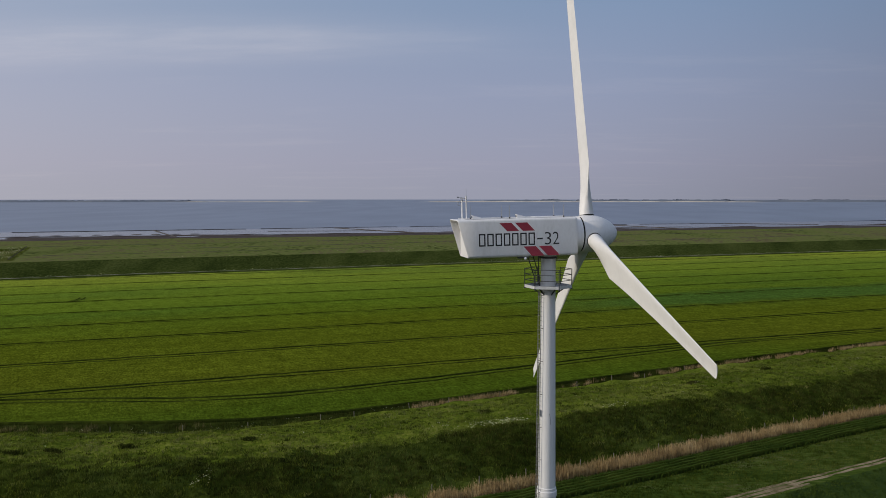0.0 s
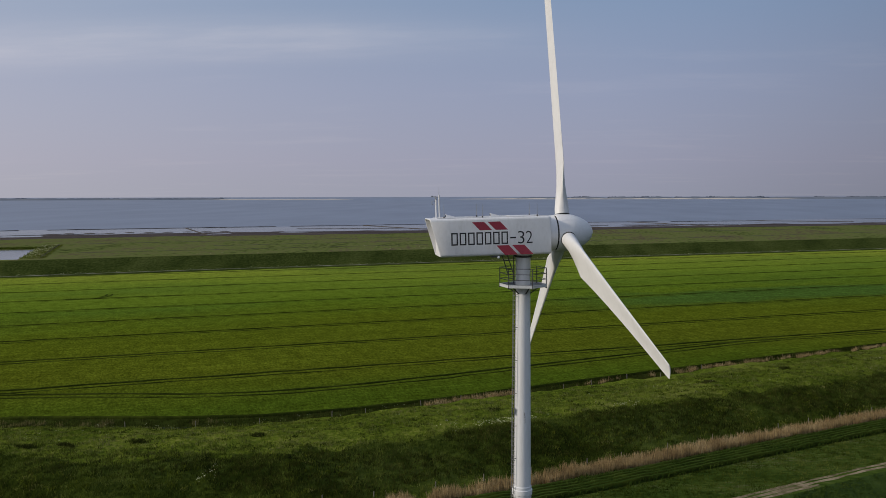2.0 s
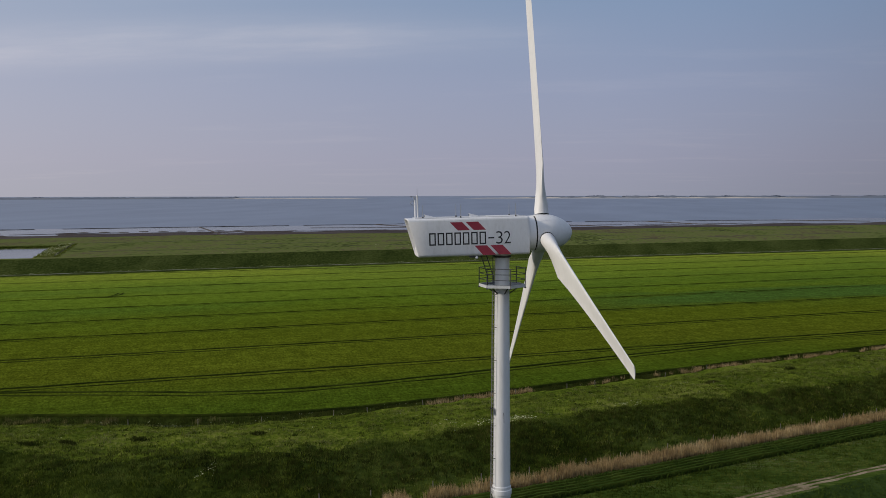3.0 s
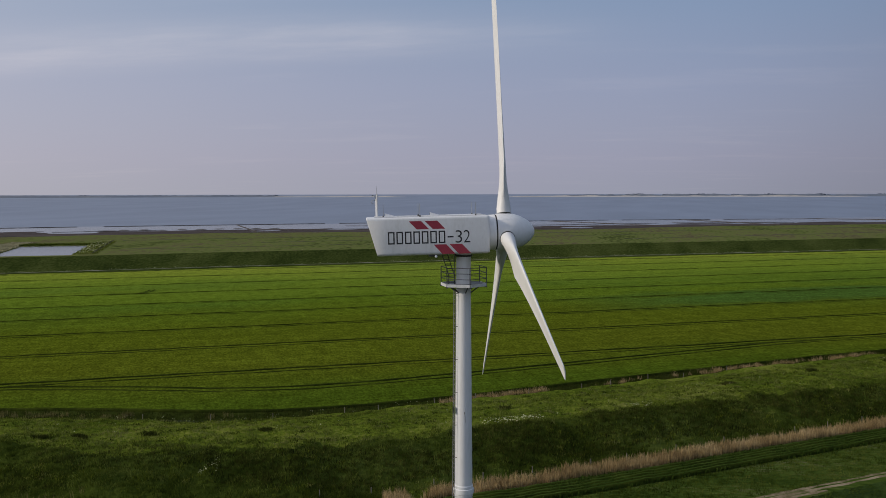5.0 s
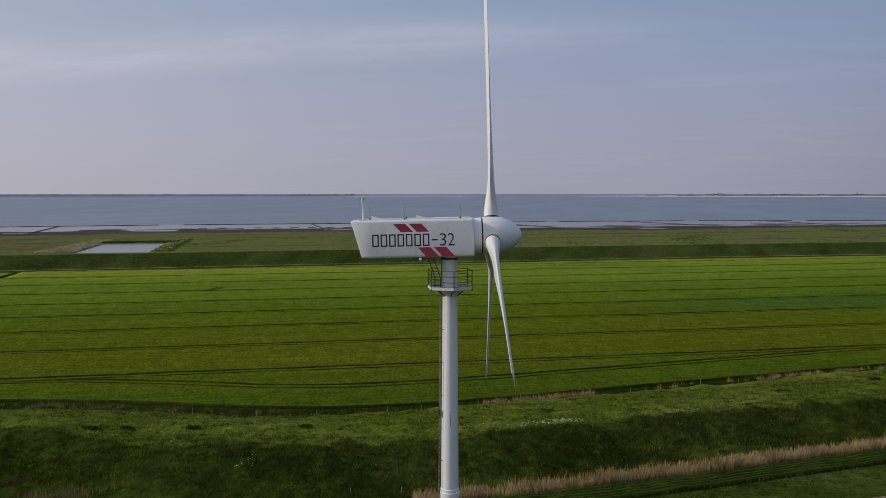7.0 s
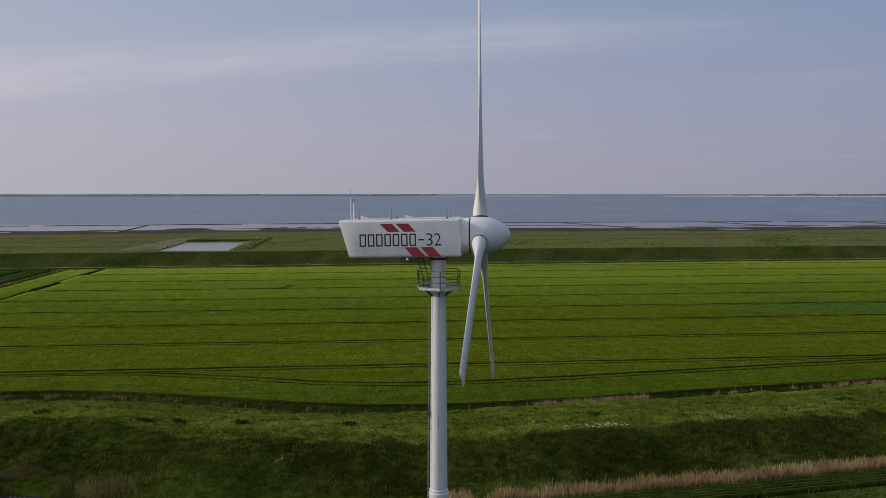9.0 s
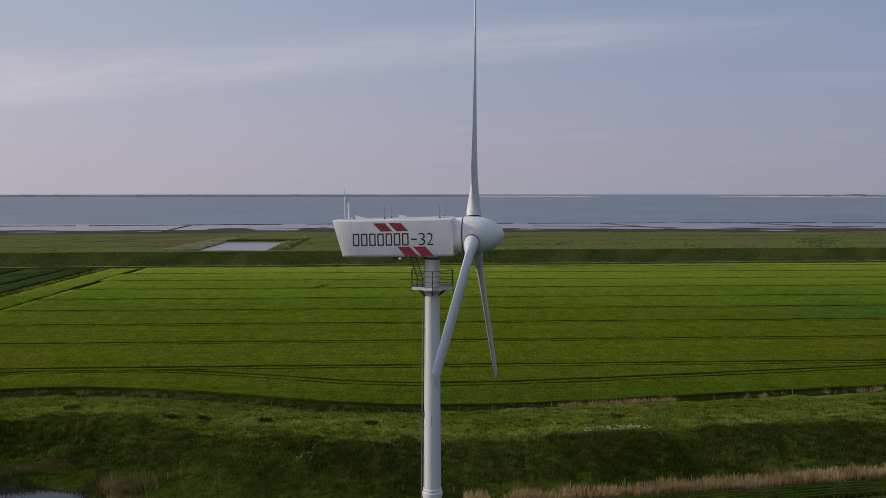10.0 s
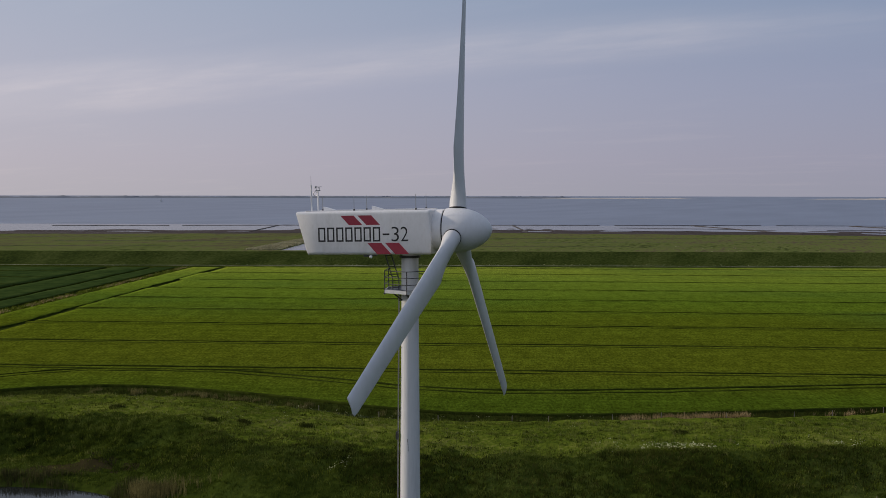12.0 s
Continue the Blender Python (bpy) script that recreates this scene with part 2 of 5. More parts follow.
    l.new(math_("MAXIMUM", math_("MULTIPLY", lush.outputs[0], deep.outputs[0]), rank), mixc.inputs["Factor"])
    l.new(ramp.outputs[0], mixc.inputs["A"])
    mixc.inputs["B"].default_value = (0.052, 0.106, 0.019, 1)
    hv = n.new("ShaderNodeHueSaturation")
    l.new(math_("MULTIPLY", math_("MULTIPLY", mr.outputs[0], mr2.outputs[0]), mr3.outputs[0]), hv.inputs["Value"])
    l.new(mixc.outputs["Result"], hv.inputs["Color"])
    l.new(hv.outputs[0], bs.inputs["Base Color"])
    bs.inputs["Roughness"].default_value, bs.inputs["Specular IOR Level"].default_value = 0.95, 0.0
    bp = n.new("ShaderNodeBump")
    bp.inputs["Strength"].default_value, bp.inputs["Distance"].default_value = 0.9, 0.3
    l.new(g1, bp.inputs["Height"])
    bp2 = n.new("ShaderNodeBump")
    bp2.inputs["Strength"].default_value, bp2.inputs["Distance"].default_value = 0.5, 0.25
    l.new(g3, bp2.inputs["Height"])
    l.new(bp2.outputs[0], bp.inputs["Normal"])
    l.new(bp.outputs[0], bs.inputs["Normal"])
    return m


# the low near stops hold shade seen between blades from above
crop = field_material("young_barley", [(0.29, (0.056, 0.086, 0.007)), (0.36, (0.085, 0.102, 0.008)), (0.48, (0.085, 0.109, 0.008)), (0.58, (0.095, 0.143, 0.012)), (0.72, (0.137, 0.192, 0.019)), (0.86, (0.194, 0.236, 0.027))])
# darker lower stalks, with the shade in the wheel gaps put into the colour
stem_shade = material("shaded_stems", [(0.014, 0.021, 0.004), (0.029, 0.040, 0.006), (0.056, 0.072, 0.010)], 0.12, 0.95, 0.6, fine=8, dist=0.1, spec=0.0)
crop_dark = material("dark_green_crop", [(0.020, 0.036, 0.010), (0.034, 0.057, 0.014), (0.056, 0.080, 0.021)], 0.03, stretch=(1.4, 0.5, 1), fine=12, fine_amount=0.5, dist=0.4, **VEG)
dike_grass = material("dike_grass", [(0.040, 0.058, 0.006), (0.074, 0.103, 0.011), (0.111, 0.140, 0.016), (0.157, 0.167, 0.037)], 0.06, stretch=(1.2, 0.8, 1), fine=26, fine_amount=0.55, dist=0.5, **VEG)
verge_grass = material("verge_grass", [(0.024, 0.043, 0.007), (0.041, 0.067, 0.011), (0.064, 0.092, 0.017), (0.102, 0.108, 0.045)], 0.08, stretch=(0.5, 1.5, 1), fine=14, fine_amount=0.5, dist=0.3, **VEG)
slope_grass = material("rank_slope_grass", [(0.022, 0.033, 0.005), (0.036, 0.051, 0.007), (0.052, 0.072, 0.012), (0.068, 0.087, 0.018)], 0.045, stretch=(1.2, 0.9, 1), fine=26, fine_amount=0.36, dist=0.6, **VEG)
sea_dike_grass = material("sea_dike_grass", [(0.020, 0.029, 0.007), (0.040, 0.054, 0.012), (0.068, 0.080, 0.022)], 0.04, stretch=(1.5, 0.7, 1), fine=20, fine_amount=0.55, dist=0.6, **VEG)
marsh = material("salt_marsh", [(0.050, 0.060, 0.019), (0.099, 0.122, 0.034), (0.124, 0.140, 0.044), (0.113, 0.108, 0.048), (0.090, 0.074, 0.044)], 0.012, stretch=(1.6, 0.5, 1), fine=16, fine_amount=0.5, dist=0.5, **VEG)
mud = material("wet_mud", [(0.03, 0.021, 0.018), (0.052, 0.038, 0.033), (0.085, 0.066, 0.058)], 0.02, 0.9, 0.4, (0.3, 1.6, 1), fine=8, dist=0.2, turn=-TURN, spec=0.08)
soil = material("field_soil", [(0.02, 0.027, 0.005), (0.03, 0.042, 0.007), (0.045, 0.056, 0.012)], 0.3, 0.95, 0.8, fine=8, dist=0.1, spec=0.0)
# dark for wet ground and for the shade below the ditch bank
ditch_bed = material("shaded_wet_ditch_bed", [(0.016, 0.021, 0.008), (0.029, 0.038, 0.011), (0.051, 0.067, 0.016)], 0.4, 0.8, 0.6, fine=8, dist=0.1, spec=0.1)
bare_soil = material("bare_soil", [(0.022, 0.025, 0.008), (0.038, 0.032, 0.013), (0.058, 0.043, 0.022)], 0.5, 0.95, 0.8, fine=8, dist=0.1, spec=0.0)
track_mat = material("sandy_track", [(0.09, 0.085, 0.035), (0.20, 0.155, 0.095), (0.30, 0.24, 0.155)], 0.5, 0.95, 0.5, fine=6, dist=0.05, spec=0.0, tight=0.12)
lane = material("pale_gravel", [(0.07, 0.09, 0.03), (0.19, 0.19, 0.11), (0.36, 0.34, 0.25)], 0.12, 0.95, 0.5, fine=10, dist=0.05, tight=0.1)
tuft_green = material("grass_blades", [(0.028, 0.040, 0.004), (0.071, 0.095, 0.010), (0.132, 0.161, 0.019), (0.224, 0.228, 0.068)], 0.13, 0.9, 0, island=0.2, spec=0.0, thin=0.4, fine=6, fine_amount=0.6, tight=0.11)
tuft_mid = material("mixed_grass_blades", [(0.028, 0.043, 0.005), (0.062, 0.087, 0.012), (0.129, 0.153, 0.032)], 0.06, 0.9, 0, island=0.2, spec=0.0, thin=0.4, fine=8, fine_amount=0.55, tight=0.12)
reed_dull = material("dull_reed", [(0.032, 0.036, 0.012), (0.062, 0.062, 0.022), (0.12, 0.108, 0.042)], 0.2, 0.85, 0, island=0.35, spec=0.1, thin=0.4)
tuft_slope = material("slope_grass_blades", [(0.016, 0.023, 0.005), (0.036, 0.050, 0.007), (0.073, 0.103, 0.015), (0.137, 0.169, 0.034)], 0.09, 0.9, 0, island=0.22, spec=0.0, thin=0.4, fine=8, fine_amount=0.55, tight=0.12)
marsh_reed = material("marsh_reed", [(0.20, 0.195, 0.11), (0.33, 0.31, 0.19), (0.46, 0.42, 0.27)], 0.06, 0.9, 0, island=0.3, spec=0.0, thin=0.4)
reed_mid = material("weathered_reed", [(0.095, 0.088, 0.032), (0.17, 0.15, 0.055), (0.28, 0.24, 0.095)], 0.3, 0.85, 0, island=0.35, spec=0.1, thin=0.4)
nettle = material("nettle_leaves", [(0.019, 0.024, 0.006), (0.041, 0.047, 0.009), (0.082, 0.086, 0.021)], 0.1, 0.9, 0, island=0.25, spec=0.0, thin=0.4, fine=8, fine_amount=0.5, tight=0.12)
tuft_pale = material("pale_grass_blades", [(0.085, 0.112, 0.013), (0.130, 0.155, 0.030), (0.189, 0.189, 0.069)], 0.2, 0.9, 0, island=0.35, spec=0.0, thin=0.4)
tuft_dark = material("dark_grass_blades", [(0.026, 0.032, 0.006), (0.041, 0.051, 0.010), (0.069, 0.073, 0.018)], 0.08, 0.9, 0, island=0.3, spec=0.0, thin=0.4)
reed_mat = material("dry_reed", [(0.270, 0.184, 0.085), (0.410, 0.297, 0.141), (0.539, 0.419, 0.236)], 0.25, 0.85, 0, island=0.5, spec=0.2, thin=0.4)
flower_mat = material("white_flower", [(0.36, 0.37, 0.17), (0.50, 0.50, 0.28)], 1.0, 0.8, 0, island=0.15)
row_leaf = material("row_leaves", [(0.021, 0.039, 0.008), (0.035, 0.060, 0.010), (0.058, 0.083, 0.017)], 0.4, 0.85, 0.8, fine=8, dist=0.1, spec=0.0)
post_wood = material("weathered_wood", [(0.112, 0.098, 0.077), (0.196, 0.175, 0.147), (0.252, 0.231, 0.196)], 6.0, 0.9, 0.2, (1, 1, 0.2), rand=0.2)
brush = material("brushwood", [(0.028, 0.022, 0.02), (0.05, 0.04, 0.035), (0.07, 0.058, 0.05)], 0.5, 0.95, 0.5, fine=6, dist=0.2)
sand = material("beach_sand", [(0.42, 0.36, 0.29), (0.55, 0.48, 0.40), (0.62, 0.56, 0.47)], 0.01, 0.95, 0.0, fine=8)
# scrub and tree colours have the blue of distance haze mixed in
hazy_dune = material("hazy_dune_scrub", [(0.09, 0.11, 0.15), (0.12, 0.14, 0.175), (0.17, 0.175, 0.19)], 0.006, 0.95, 0.0, fine=6)
hazy_wood = material("hazy_far_trees", [(0.065, 0.082, 0.115), (0.085, 0.10, 0.135), (0.105, 0.12, 0.15)], 0.01, 0.95, 0.0, fine=6, island=0.2)


def water(name, color, rough, scale, stretch, strength, dist):
    m = bpy.data.materials.new(name)
    m.use_nodes = True
    n, l = m.node_tree.nodes, m.node_tree.links
    bs = n["Principled BSDF"]
    tc = n.new("ShaderNodeTexCoord")
    mp = n.new("ShaderNodeMapping")
    mp.inputs["Scale"].default_value = stretch
    mp.inputs["Rotation"].default_value = (0, 0, -TURN)
    l.new(tc.outputs["Object"], mp.inputs[0])
    a = n.new("ShaderNodeTexNoise")
    a.inputs["Scale"].default_value, a.inputs["Detail"].default_value = scale, 6.0
    l.new(mp.outputs[0], a.inputs["Vector"])
    c = n.new("ShaderNodeTexNoise")
    c.inputs["Scale"].default_value, c.inputs["Detail"].default_value = scale * 0.03, 3.0
    l.new(mp.outputs[0], c.inputs["Vector"])
    ramp = n.new("ShaderNodeValToRGB")
    ramp.color_ramp.elements[0].position, ramp.color_ramp.elements[0].color = 0.35, (*[x * 0.91 for x in color], 1)
    ramp.color_ramp.elements[1].position, ramp.color_ramp.elements[1].color = 0.65, (*[x * 1.09 for x in color], 1)
    l.new(c.outputs["Fac"], ramp.inputs[0])
    l.new(ramp.outputs[0], bs.inputs["Base Color"])
    bs.inputs["Roughness"].default_value = rough
    bs.inputs["IOR"].default_value = 1.33
    bp = n.new("ShaderNodeBump")
    bp.inputs["Strength"].default_value, bp.inputs["Distance"].default_value = strength, dist
    l.new(a.outputs["Fac"], bp.inputs["Height"])
    l.new(bp.outputs[0], bs.inputs["Normal"])
    return m


sea_mat = water("sea_water", (0.166, 0.190, 0.252), 0.46, 0.25, (1.4, 0.4, 1.0), 0.6, 0.6)
shallow_mat = water("shallow_water", (0.12, 0.12, 0.13), 0.22, 0.6, (0.4, 1.0, 1.0), 0.15, 0.1)
pond_mat = water("pond_water", (0.02, 0.022, 0.02), 0.05, 1.5, (1.0, 1.0, 1.0), 0.06, 0.03)

# ---- mesh helpers ----
rng = np.random.default_rng(7)


def mesh_object(name, verts, faces, mats, parent=None, smooth=False, mat_index=None):
    me = bpy.data.meshes.new(name)
    me.from_pydata([tuple(v) for v in verts], [], [tuple(f) for f in faces])
    for m in (mats if isinstance(mats, (list, tuple)) else [mats]):
        me.materials.append(m)
    if mat_index is not None:
        me.polygons.foreach_set("material_index", np.asarray(mat_index, dtype=np.int32))
    if smooth:
        me.polygons.foreach_set("use_smooth", np.ones(len(me.polygons), dtype=bool))
    me.update()
    ob = new(name, me)
    if parent:
        ob.parent = parent
    return ob


def part(name, bm, mat, parent, label="", m=None, smooth=False):
    me = bpy.data.meshes.new(name)
    bmesh.ops.recalc_face_normals(bm, faces=bm.faces)
    bm.to_mesh(me)
    bm.free()
    me.materials.append(mat)
    if smooth:
        for p in me.polygons:
            p.use_smooth = True
        me.set_sharp_from_angle(angle=radians(38))
    ob = new(name, me)
    ob.parent = parent
    if m is not None:
        ob.matrix_basis = m
    if label:
        ob["label"] = label
    return ob


def loft(bm, rings, cap0=True, cap1=True):
    """Skin closed rings of points that all have the same count."""
    vs = [[bm.verts.new(p) for p in r] for r in rings]
    k = len(vs[0])
    for r0, r1 in zip(vs, vs[1:]):
        for i in range(k):
            bm.faces.new((r0[i], r0[(i + 1) % k], r1[(i + 1) % k], r1[i]))
    if cap0:
        bm.faces.new(vs[0][::-1])
    if cap1:
        bm.faces.new(vs[-1])
    return bm


def circle(r, z, k=32, cx=0.0, cy=0.0):
    return [(cx + r * math.cos(2 * math.pi * i / k), cy + r * math.sin(2 * math.pi * i / k), z) for i in range(k)]


def tube(bm, p, q, r, k=8, r1=None):
    """A straight rod from p to q."""
    p, q = Vector(p), Vector(q)
    m = (q - p).to_track_quat("Z", "Y").to_matrix().to_4x4()
    n = (q - p).length
    rings = [[Matrix.Translation(p) @ m @ Vector(c) for c in circle(rr, z, k)] for rr, z in ((r, 0), (r1 if r1 is not None else r, n))]
    return loft(bm, rings)


def box(bm, lo, hi, bevel=0.0):
    g = bmesh.ops.create_cube(bm, size=1.0)
    for v in g["verts"]:
        v.co = Vector([lo[i] + (v.co[i] + 0.5) * (hi[i] - lo[i]) for i in range(3)])
    if bevel:
        es = list({e for v in g["verts"] for e in v.link_edges})
        bmesh.ops.bevel(bm, geom=es, offset=bevel, segments=2, affect="EDGES")
    return bm


def path_tube(bm, pts, r, k=8):
    for p, q in zip(pts, pts[1:]):
        tube(bm, p, q, r, k)
    return bm


# ---- the plan: u along the coast, v inland to sea ----
CA, SA = math.cos(TURN), math.sin(TURN)


def xy(u, v):
    return u * CA - v * SA, u * SA + v * CA


EDGE_U = np.array([-2500, -1200, -300, -140, -102, -82, -58, -45, -26, -5, 14, 27, 40, 57, 78, 109, 150, 205, 400, 900, 2500], float)
EDGE_V = np.array([40, 60, 95, 108, 123, 138, 153.7, 159.3, 157.6, 152, 144, 140.8, 140.8, 142.4, 145.6, 150.4, 156.2, 162, 178, 215, 300], float)
_fine = np.arange(-2500, 2500, 2.0)
_ker = np.exp(-0.5 * (np.arange(-12, 13) / 4.0) ** 2)
_edge = np.convolve(np.pad(np.interp(_fine, EDGE_U, EDGE_V), 12, mode="edge"), _ker / _ker.sum(), mode="valid")


def edge(u):
    """v of the field's near edge, where the ditch along the old dike begins."""
    return np.interp(u, _fine, _edge)


def wobble(x, y, s, seed=0.0):
    return noise.noise(Vector((x * s, y * s, seed)))


W_PROF = np.array([-400, -50, -47.5, -45, -42, -38.5, -35, -32.5, -25, -14, -9.5, -7.2, -6.6, -6.0, -4.4, -2.8, -1.2, 0.2, 400], float)
Z_PROF = np.array([0, 0, 0.05, 0.55, 1.35, 2.35, 3.25, 3.5, 3.1, 1.5, 0.55, 0.3, -0.05, -0.35, -0.35, -0.2, 0.0, 0.0, 0.0], float)
V_PROF = np.array([0, 432, 437, 447, 464, 465.5, 468, 493, 500, 700], float)
ZV_PROF = np.array([0, 0, 0.5, 0.6, 5.9, 6.0, 5.9, 1.1, 0.8, 0.7], float)


def sea_dike(u):
    """How far the sea dike's line lies from its mean line here."""
    return float(np.interp(u, [-700, -206, -40, 21, 255, 480, 900], [-26, -16, -9, -4, 4, 5, 5]))


SEA_Z = -1.0


def shore(u):
    return float(np.interp(u, [-900, -363, -195, -40, 170, 430, 560, 920, 2000], [730, 765, 790, 815, 805, 790, 815, 795, 800])) + 16 * wobble(u, 0, 0.012, 3.1) + 7 * wobble(u, 0, 0.05, 8.7)


def sea_level(u, v):
    r = math.hypot(u - 16, v)
    return max(SEA_Z, -13.3 + 0.0082 * r)


def crest(u):
    """How far inland of the field's edge the dike's top gives way to the rank slope."""
    return float(np.interp(u, [-31, -12, 7, 15, 23, 46, 60, 70, 89, 114], [-33.5, -31.5, -31, -33, -33.5, -32, -31, -31.2, -33, -34.3]))


def narrow(u):
    """The field ditch is narrower in the east."""
    return np.interp(u, [20, 60], [1.0, 0.6])


def across(u, v):
    """How far seaward of the dike's cross-section's origin; the crest bulges inland near the pond."""
    w = v - float(edge(u))
    if -60 < w < -20:
        w += 7.0 * math.exp(-((u - 2) / 11) ** 2) * min(1.0, (-20 - w) / 10) * min(1.0, (w + 60) / 6)
        w -= 2.5 * math.exp(-((u + 24) / 8) ** 2) * min(1.0, (-20 - w) / 10) * min(1.0, (w + 60) / 6)
    k = float(narrow(u))
    e = 7.2 * k
    if -e < w < 0:
        w /= k
    elif -14 < w <= -e:
        w = -7.2 - (-e - w) * 6.8 / (14 - e)
    return w


def pond(u, v):
    """1 on the waterline of the pond at the dike's foot, less inside."""
    return (abs((u + 38) / 28) ** 4 + abs((v - 87) / 18) ** 4) ** 0.25


def height(u, v):
    w = across(u, v)
    if v < 330:
        z = float(np.interp(w, W_PROF, Z_PROF))
        if -52 < w < -3:
            k = min(1.0, (w + 52) / 8, (-3 - w) / 4)
            z += k * (0.34 * wobble(u, v, 0.11, 1.3) + (0.48 if w > -29 else 0.30) * wobble(u, v, 0.3, 4.0))
            if w < -29:
                z += k * min(1.0, (-29 - w) / 4) * (0.5 * wobble(u, v * 0.6, 0.16, 6.4) + 0.3 * wobble(u, v, 0.42, 2.4) + 0.24 * wobble(u, v, 0.85, 5.2))
            z += k * 0.55 * wobble(u, v, 0.035, 9.0)
        if -60 < u < 10 and -50 < w < -18:      # a spur runs down towards the pond beside a hollow
            along = ((u + 12) * -9.0 + (v - 121.5) * -9.5) / 171.25
            c = max(0.0, min(1.0, along))
            d = math.hypot(u + 12 + 9.0 * c, v - 121.5 + 9.5 * c)
            z += 1.2 * math.exp(-(d / 2.4) ** 2) * (0.55 + 0.45 * c)
            z -= 1.6 * math.exp(-((u + 31) / 11) ** 2 - ((v - 117) / 4.5) ** 2)
        q = pond(u, v)
        if q < 1.2:
            z = min(z, -1.7 + 1.9 * max(0.0, (q - 0.92) / 0.16))
        return z
    z = float(np.interp(v - sea_dike(u), V_PROF, ZV_PROF))
    if v > 505:
        s = shore(u)
        z += 0.12 * wobble(u, v, 0.03, 2.0)
        if -103 < u < -57 and 543 < v < 647:
            z = -0.8
        if v > s - 14:
            d = v - (s - 14)
            z = max(0.75 - d * 0.085, -0.72 - max(0.0, d - 45) * 0.0042) + 0.34 * min(1, d / 15) * wobble(u * 0.45, v, 0.035, 6.0)
            if d > 320:
                z = min(z, sea_level(u, v) - 2.0)
    return z


def grid_lines(marks):
    out = []
    for a, b, step in marks:
        out += list(np.arange(a, b, step))
    return np.array(out + [marks[-1][1]])


us = grid_lines([(-4700, -1200, 250), (-1200, -500, 40), (-500, -140, 12), (-140, -80, 2.5), (-80, 130, 1.25), (130, 210, 2.5), (210, 560, 10), (560, 1200, 20), (1200, 4700, 250)])
qs = grid_lines([(-4500, -300, 300), (-300, 30, 15), (30, 84, 4), (84, 100, 1.25), (100, 152, 0.8), (152, 156, 1.25), (156, 250, 12), (250, 425, 25), (425, 506, 2.0), (506, 735, 9), (735, 980, 5), (980, 1240, 20), (1240, 4700, 200)])


def row_v(u, q):
    """Rows bend with the old dike near it and run straight elsewhere."""
    b = 1.0
    if q > 190:
        b = max(0.0, 1 - (q - 190) / 70)
    elif q < 60:
        b = max(0.0, 1 - (60 - q) / 200)
    return q + (float(edge(u)) - 150) * b


gv, gf, gm = [], [], []
for j, q in enumerate(qs):
    for i, u in enumerate(us):
        v = row_v(u, q)
        gv.append((*xy(u, v), height(u, v)))
nu = len(us)
for j in range(len(qs) - 1):
    for i in range(nu - 1):
        u, q = (us[i] + us[i + 1]) / 2, (qs[j] + qs[j + 1]) / 2
        v = row_v(u, q)
        w = across(u, v)
        vd = v - sea_dike(u)
        if 40 < q <= 156 and u < 28 and w < crest(u) + 1.0 * wobble(u, 0, 0.06, 4.4) + 2.2 * wobble(u, v, 0.22, 8.4) and us[i + 1] - us[i] < 15:
            k = 6 if math.hypot((u + 22.5) / 6.5, (v - 109.8) / 1.9) < 1 + wobble(u, v, 0.5) else 5
        elif q < 84 or 156 < q < 425:
            k = 1
        elif q <= 156:
            # dark soil and bed put crop-edge and bank shade into the ground colour
            k = 1 if w > -4.4 else 7 if w > -6.9 else 0 if w > crest(u) + 1.0 * wobble(u, 0, 0.06, 4.4) + 2.2 * wobble(u, v, 0.22, 8.4) else (5 if w > -46.5 + 1.5 * wobble(u, 3, 0.05, 2.4) else (0 if w > -48.8 else 1))
        elif vd < 429:
            k = 1
        elif vd < 496:
            k = 2
        elif v < shore(u) - 9:
            k = 3
        else:
            k = 4
        gf.append((j * nu + i, j * nu + i + 1, (j + 1) * nu + i + 1, (j + 1) * nu + i))
        gm.append(k)
ground = mesh_object("ground", gv, gf, [dike_grass, soil, sea_dike_grass, marsh, mud, slope_grass, bare_soil, ditch_bed], smooth=True, mat_index=gm)
tagged(ground, "flat green polder with grassy dikes, salt marsh and mudflat", "ground", kind="structure")


# ---- water ----
def sheet(name, u0, u1, v0, v1, nu_, nv_, zf, mat, bend=lambda u: 0.0):
    vs, fs = [], []
    for j in range(nv_ + 1):
        for i in range(nu_ + 1):
            u, v = u0 + (u1 - u0) * i / nu_, v0 + (v1 - v0) * j / nv_
            vs.append((*xy(u, v + bend(u)), zf(u, v)))
    for j in range(nv_):
        for i in range(nu_):
            k = j * (nu_ + 1) + i
            fs.append((k, k + 1, k + nu_ + 2, k + nu_ + 1))
    return mesh_object(name, vs, fs, mat, smooth=True)


shallows = sheet("water_shallows", -2200, 2200, 640, 1050, 40, 10, lambda u, v: SEA_Z, shallow_mat)
tagged(shallows, "calm pale shallow water over the mudflat", "water", kind="structure")
vs, fs = [], []
rad = [0.0, 0.06, 0.14, 0.25, 0.4, 0.6, 0.8, 1.0]
nseg = 96
for j, k in enumerate(rad):
    for i in range(nseg + 1):
        a = math.pi * i / nseg
        u_far, v_far = 4850 * math.cos(a), 4850 * math.sin(a)
        u_near = 4700 * math.cos(a)
        v_near = 1050.0
        v_far = max(v_far, 1051)
        u, v = u_near * 0.98 + (u_far - u_near * 0.98) * k, v_near + (v_far - v_near) * k
        vs.append((*xy(u, v), sea_level(u, v)))
for j in range(len(rad) - 1):
    for i in range(nseg):
        k = j * (nseg + 1) + i
        fs.append((k, k + 1, k + nseg + 2, k + nseg + 1))
sea = mesh_object("water_sea", vs, fs, sea_mat, smooth=True)
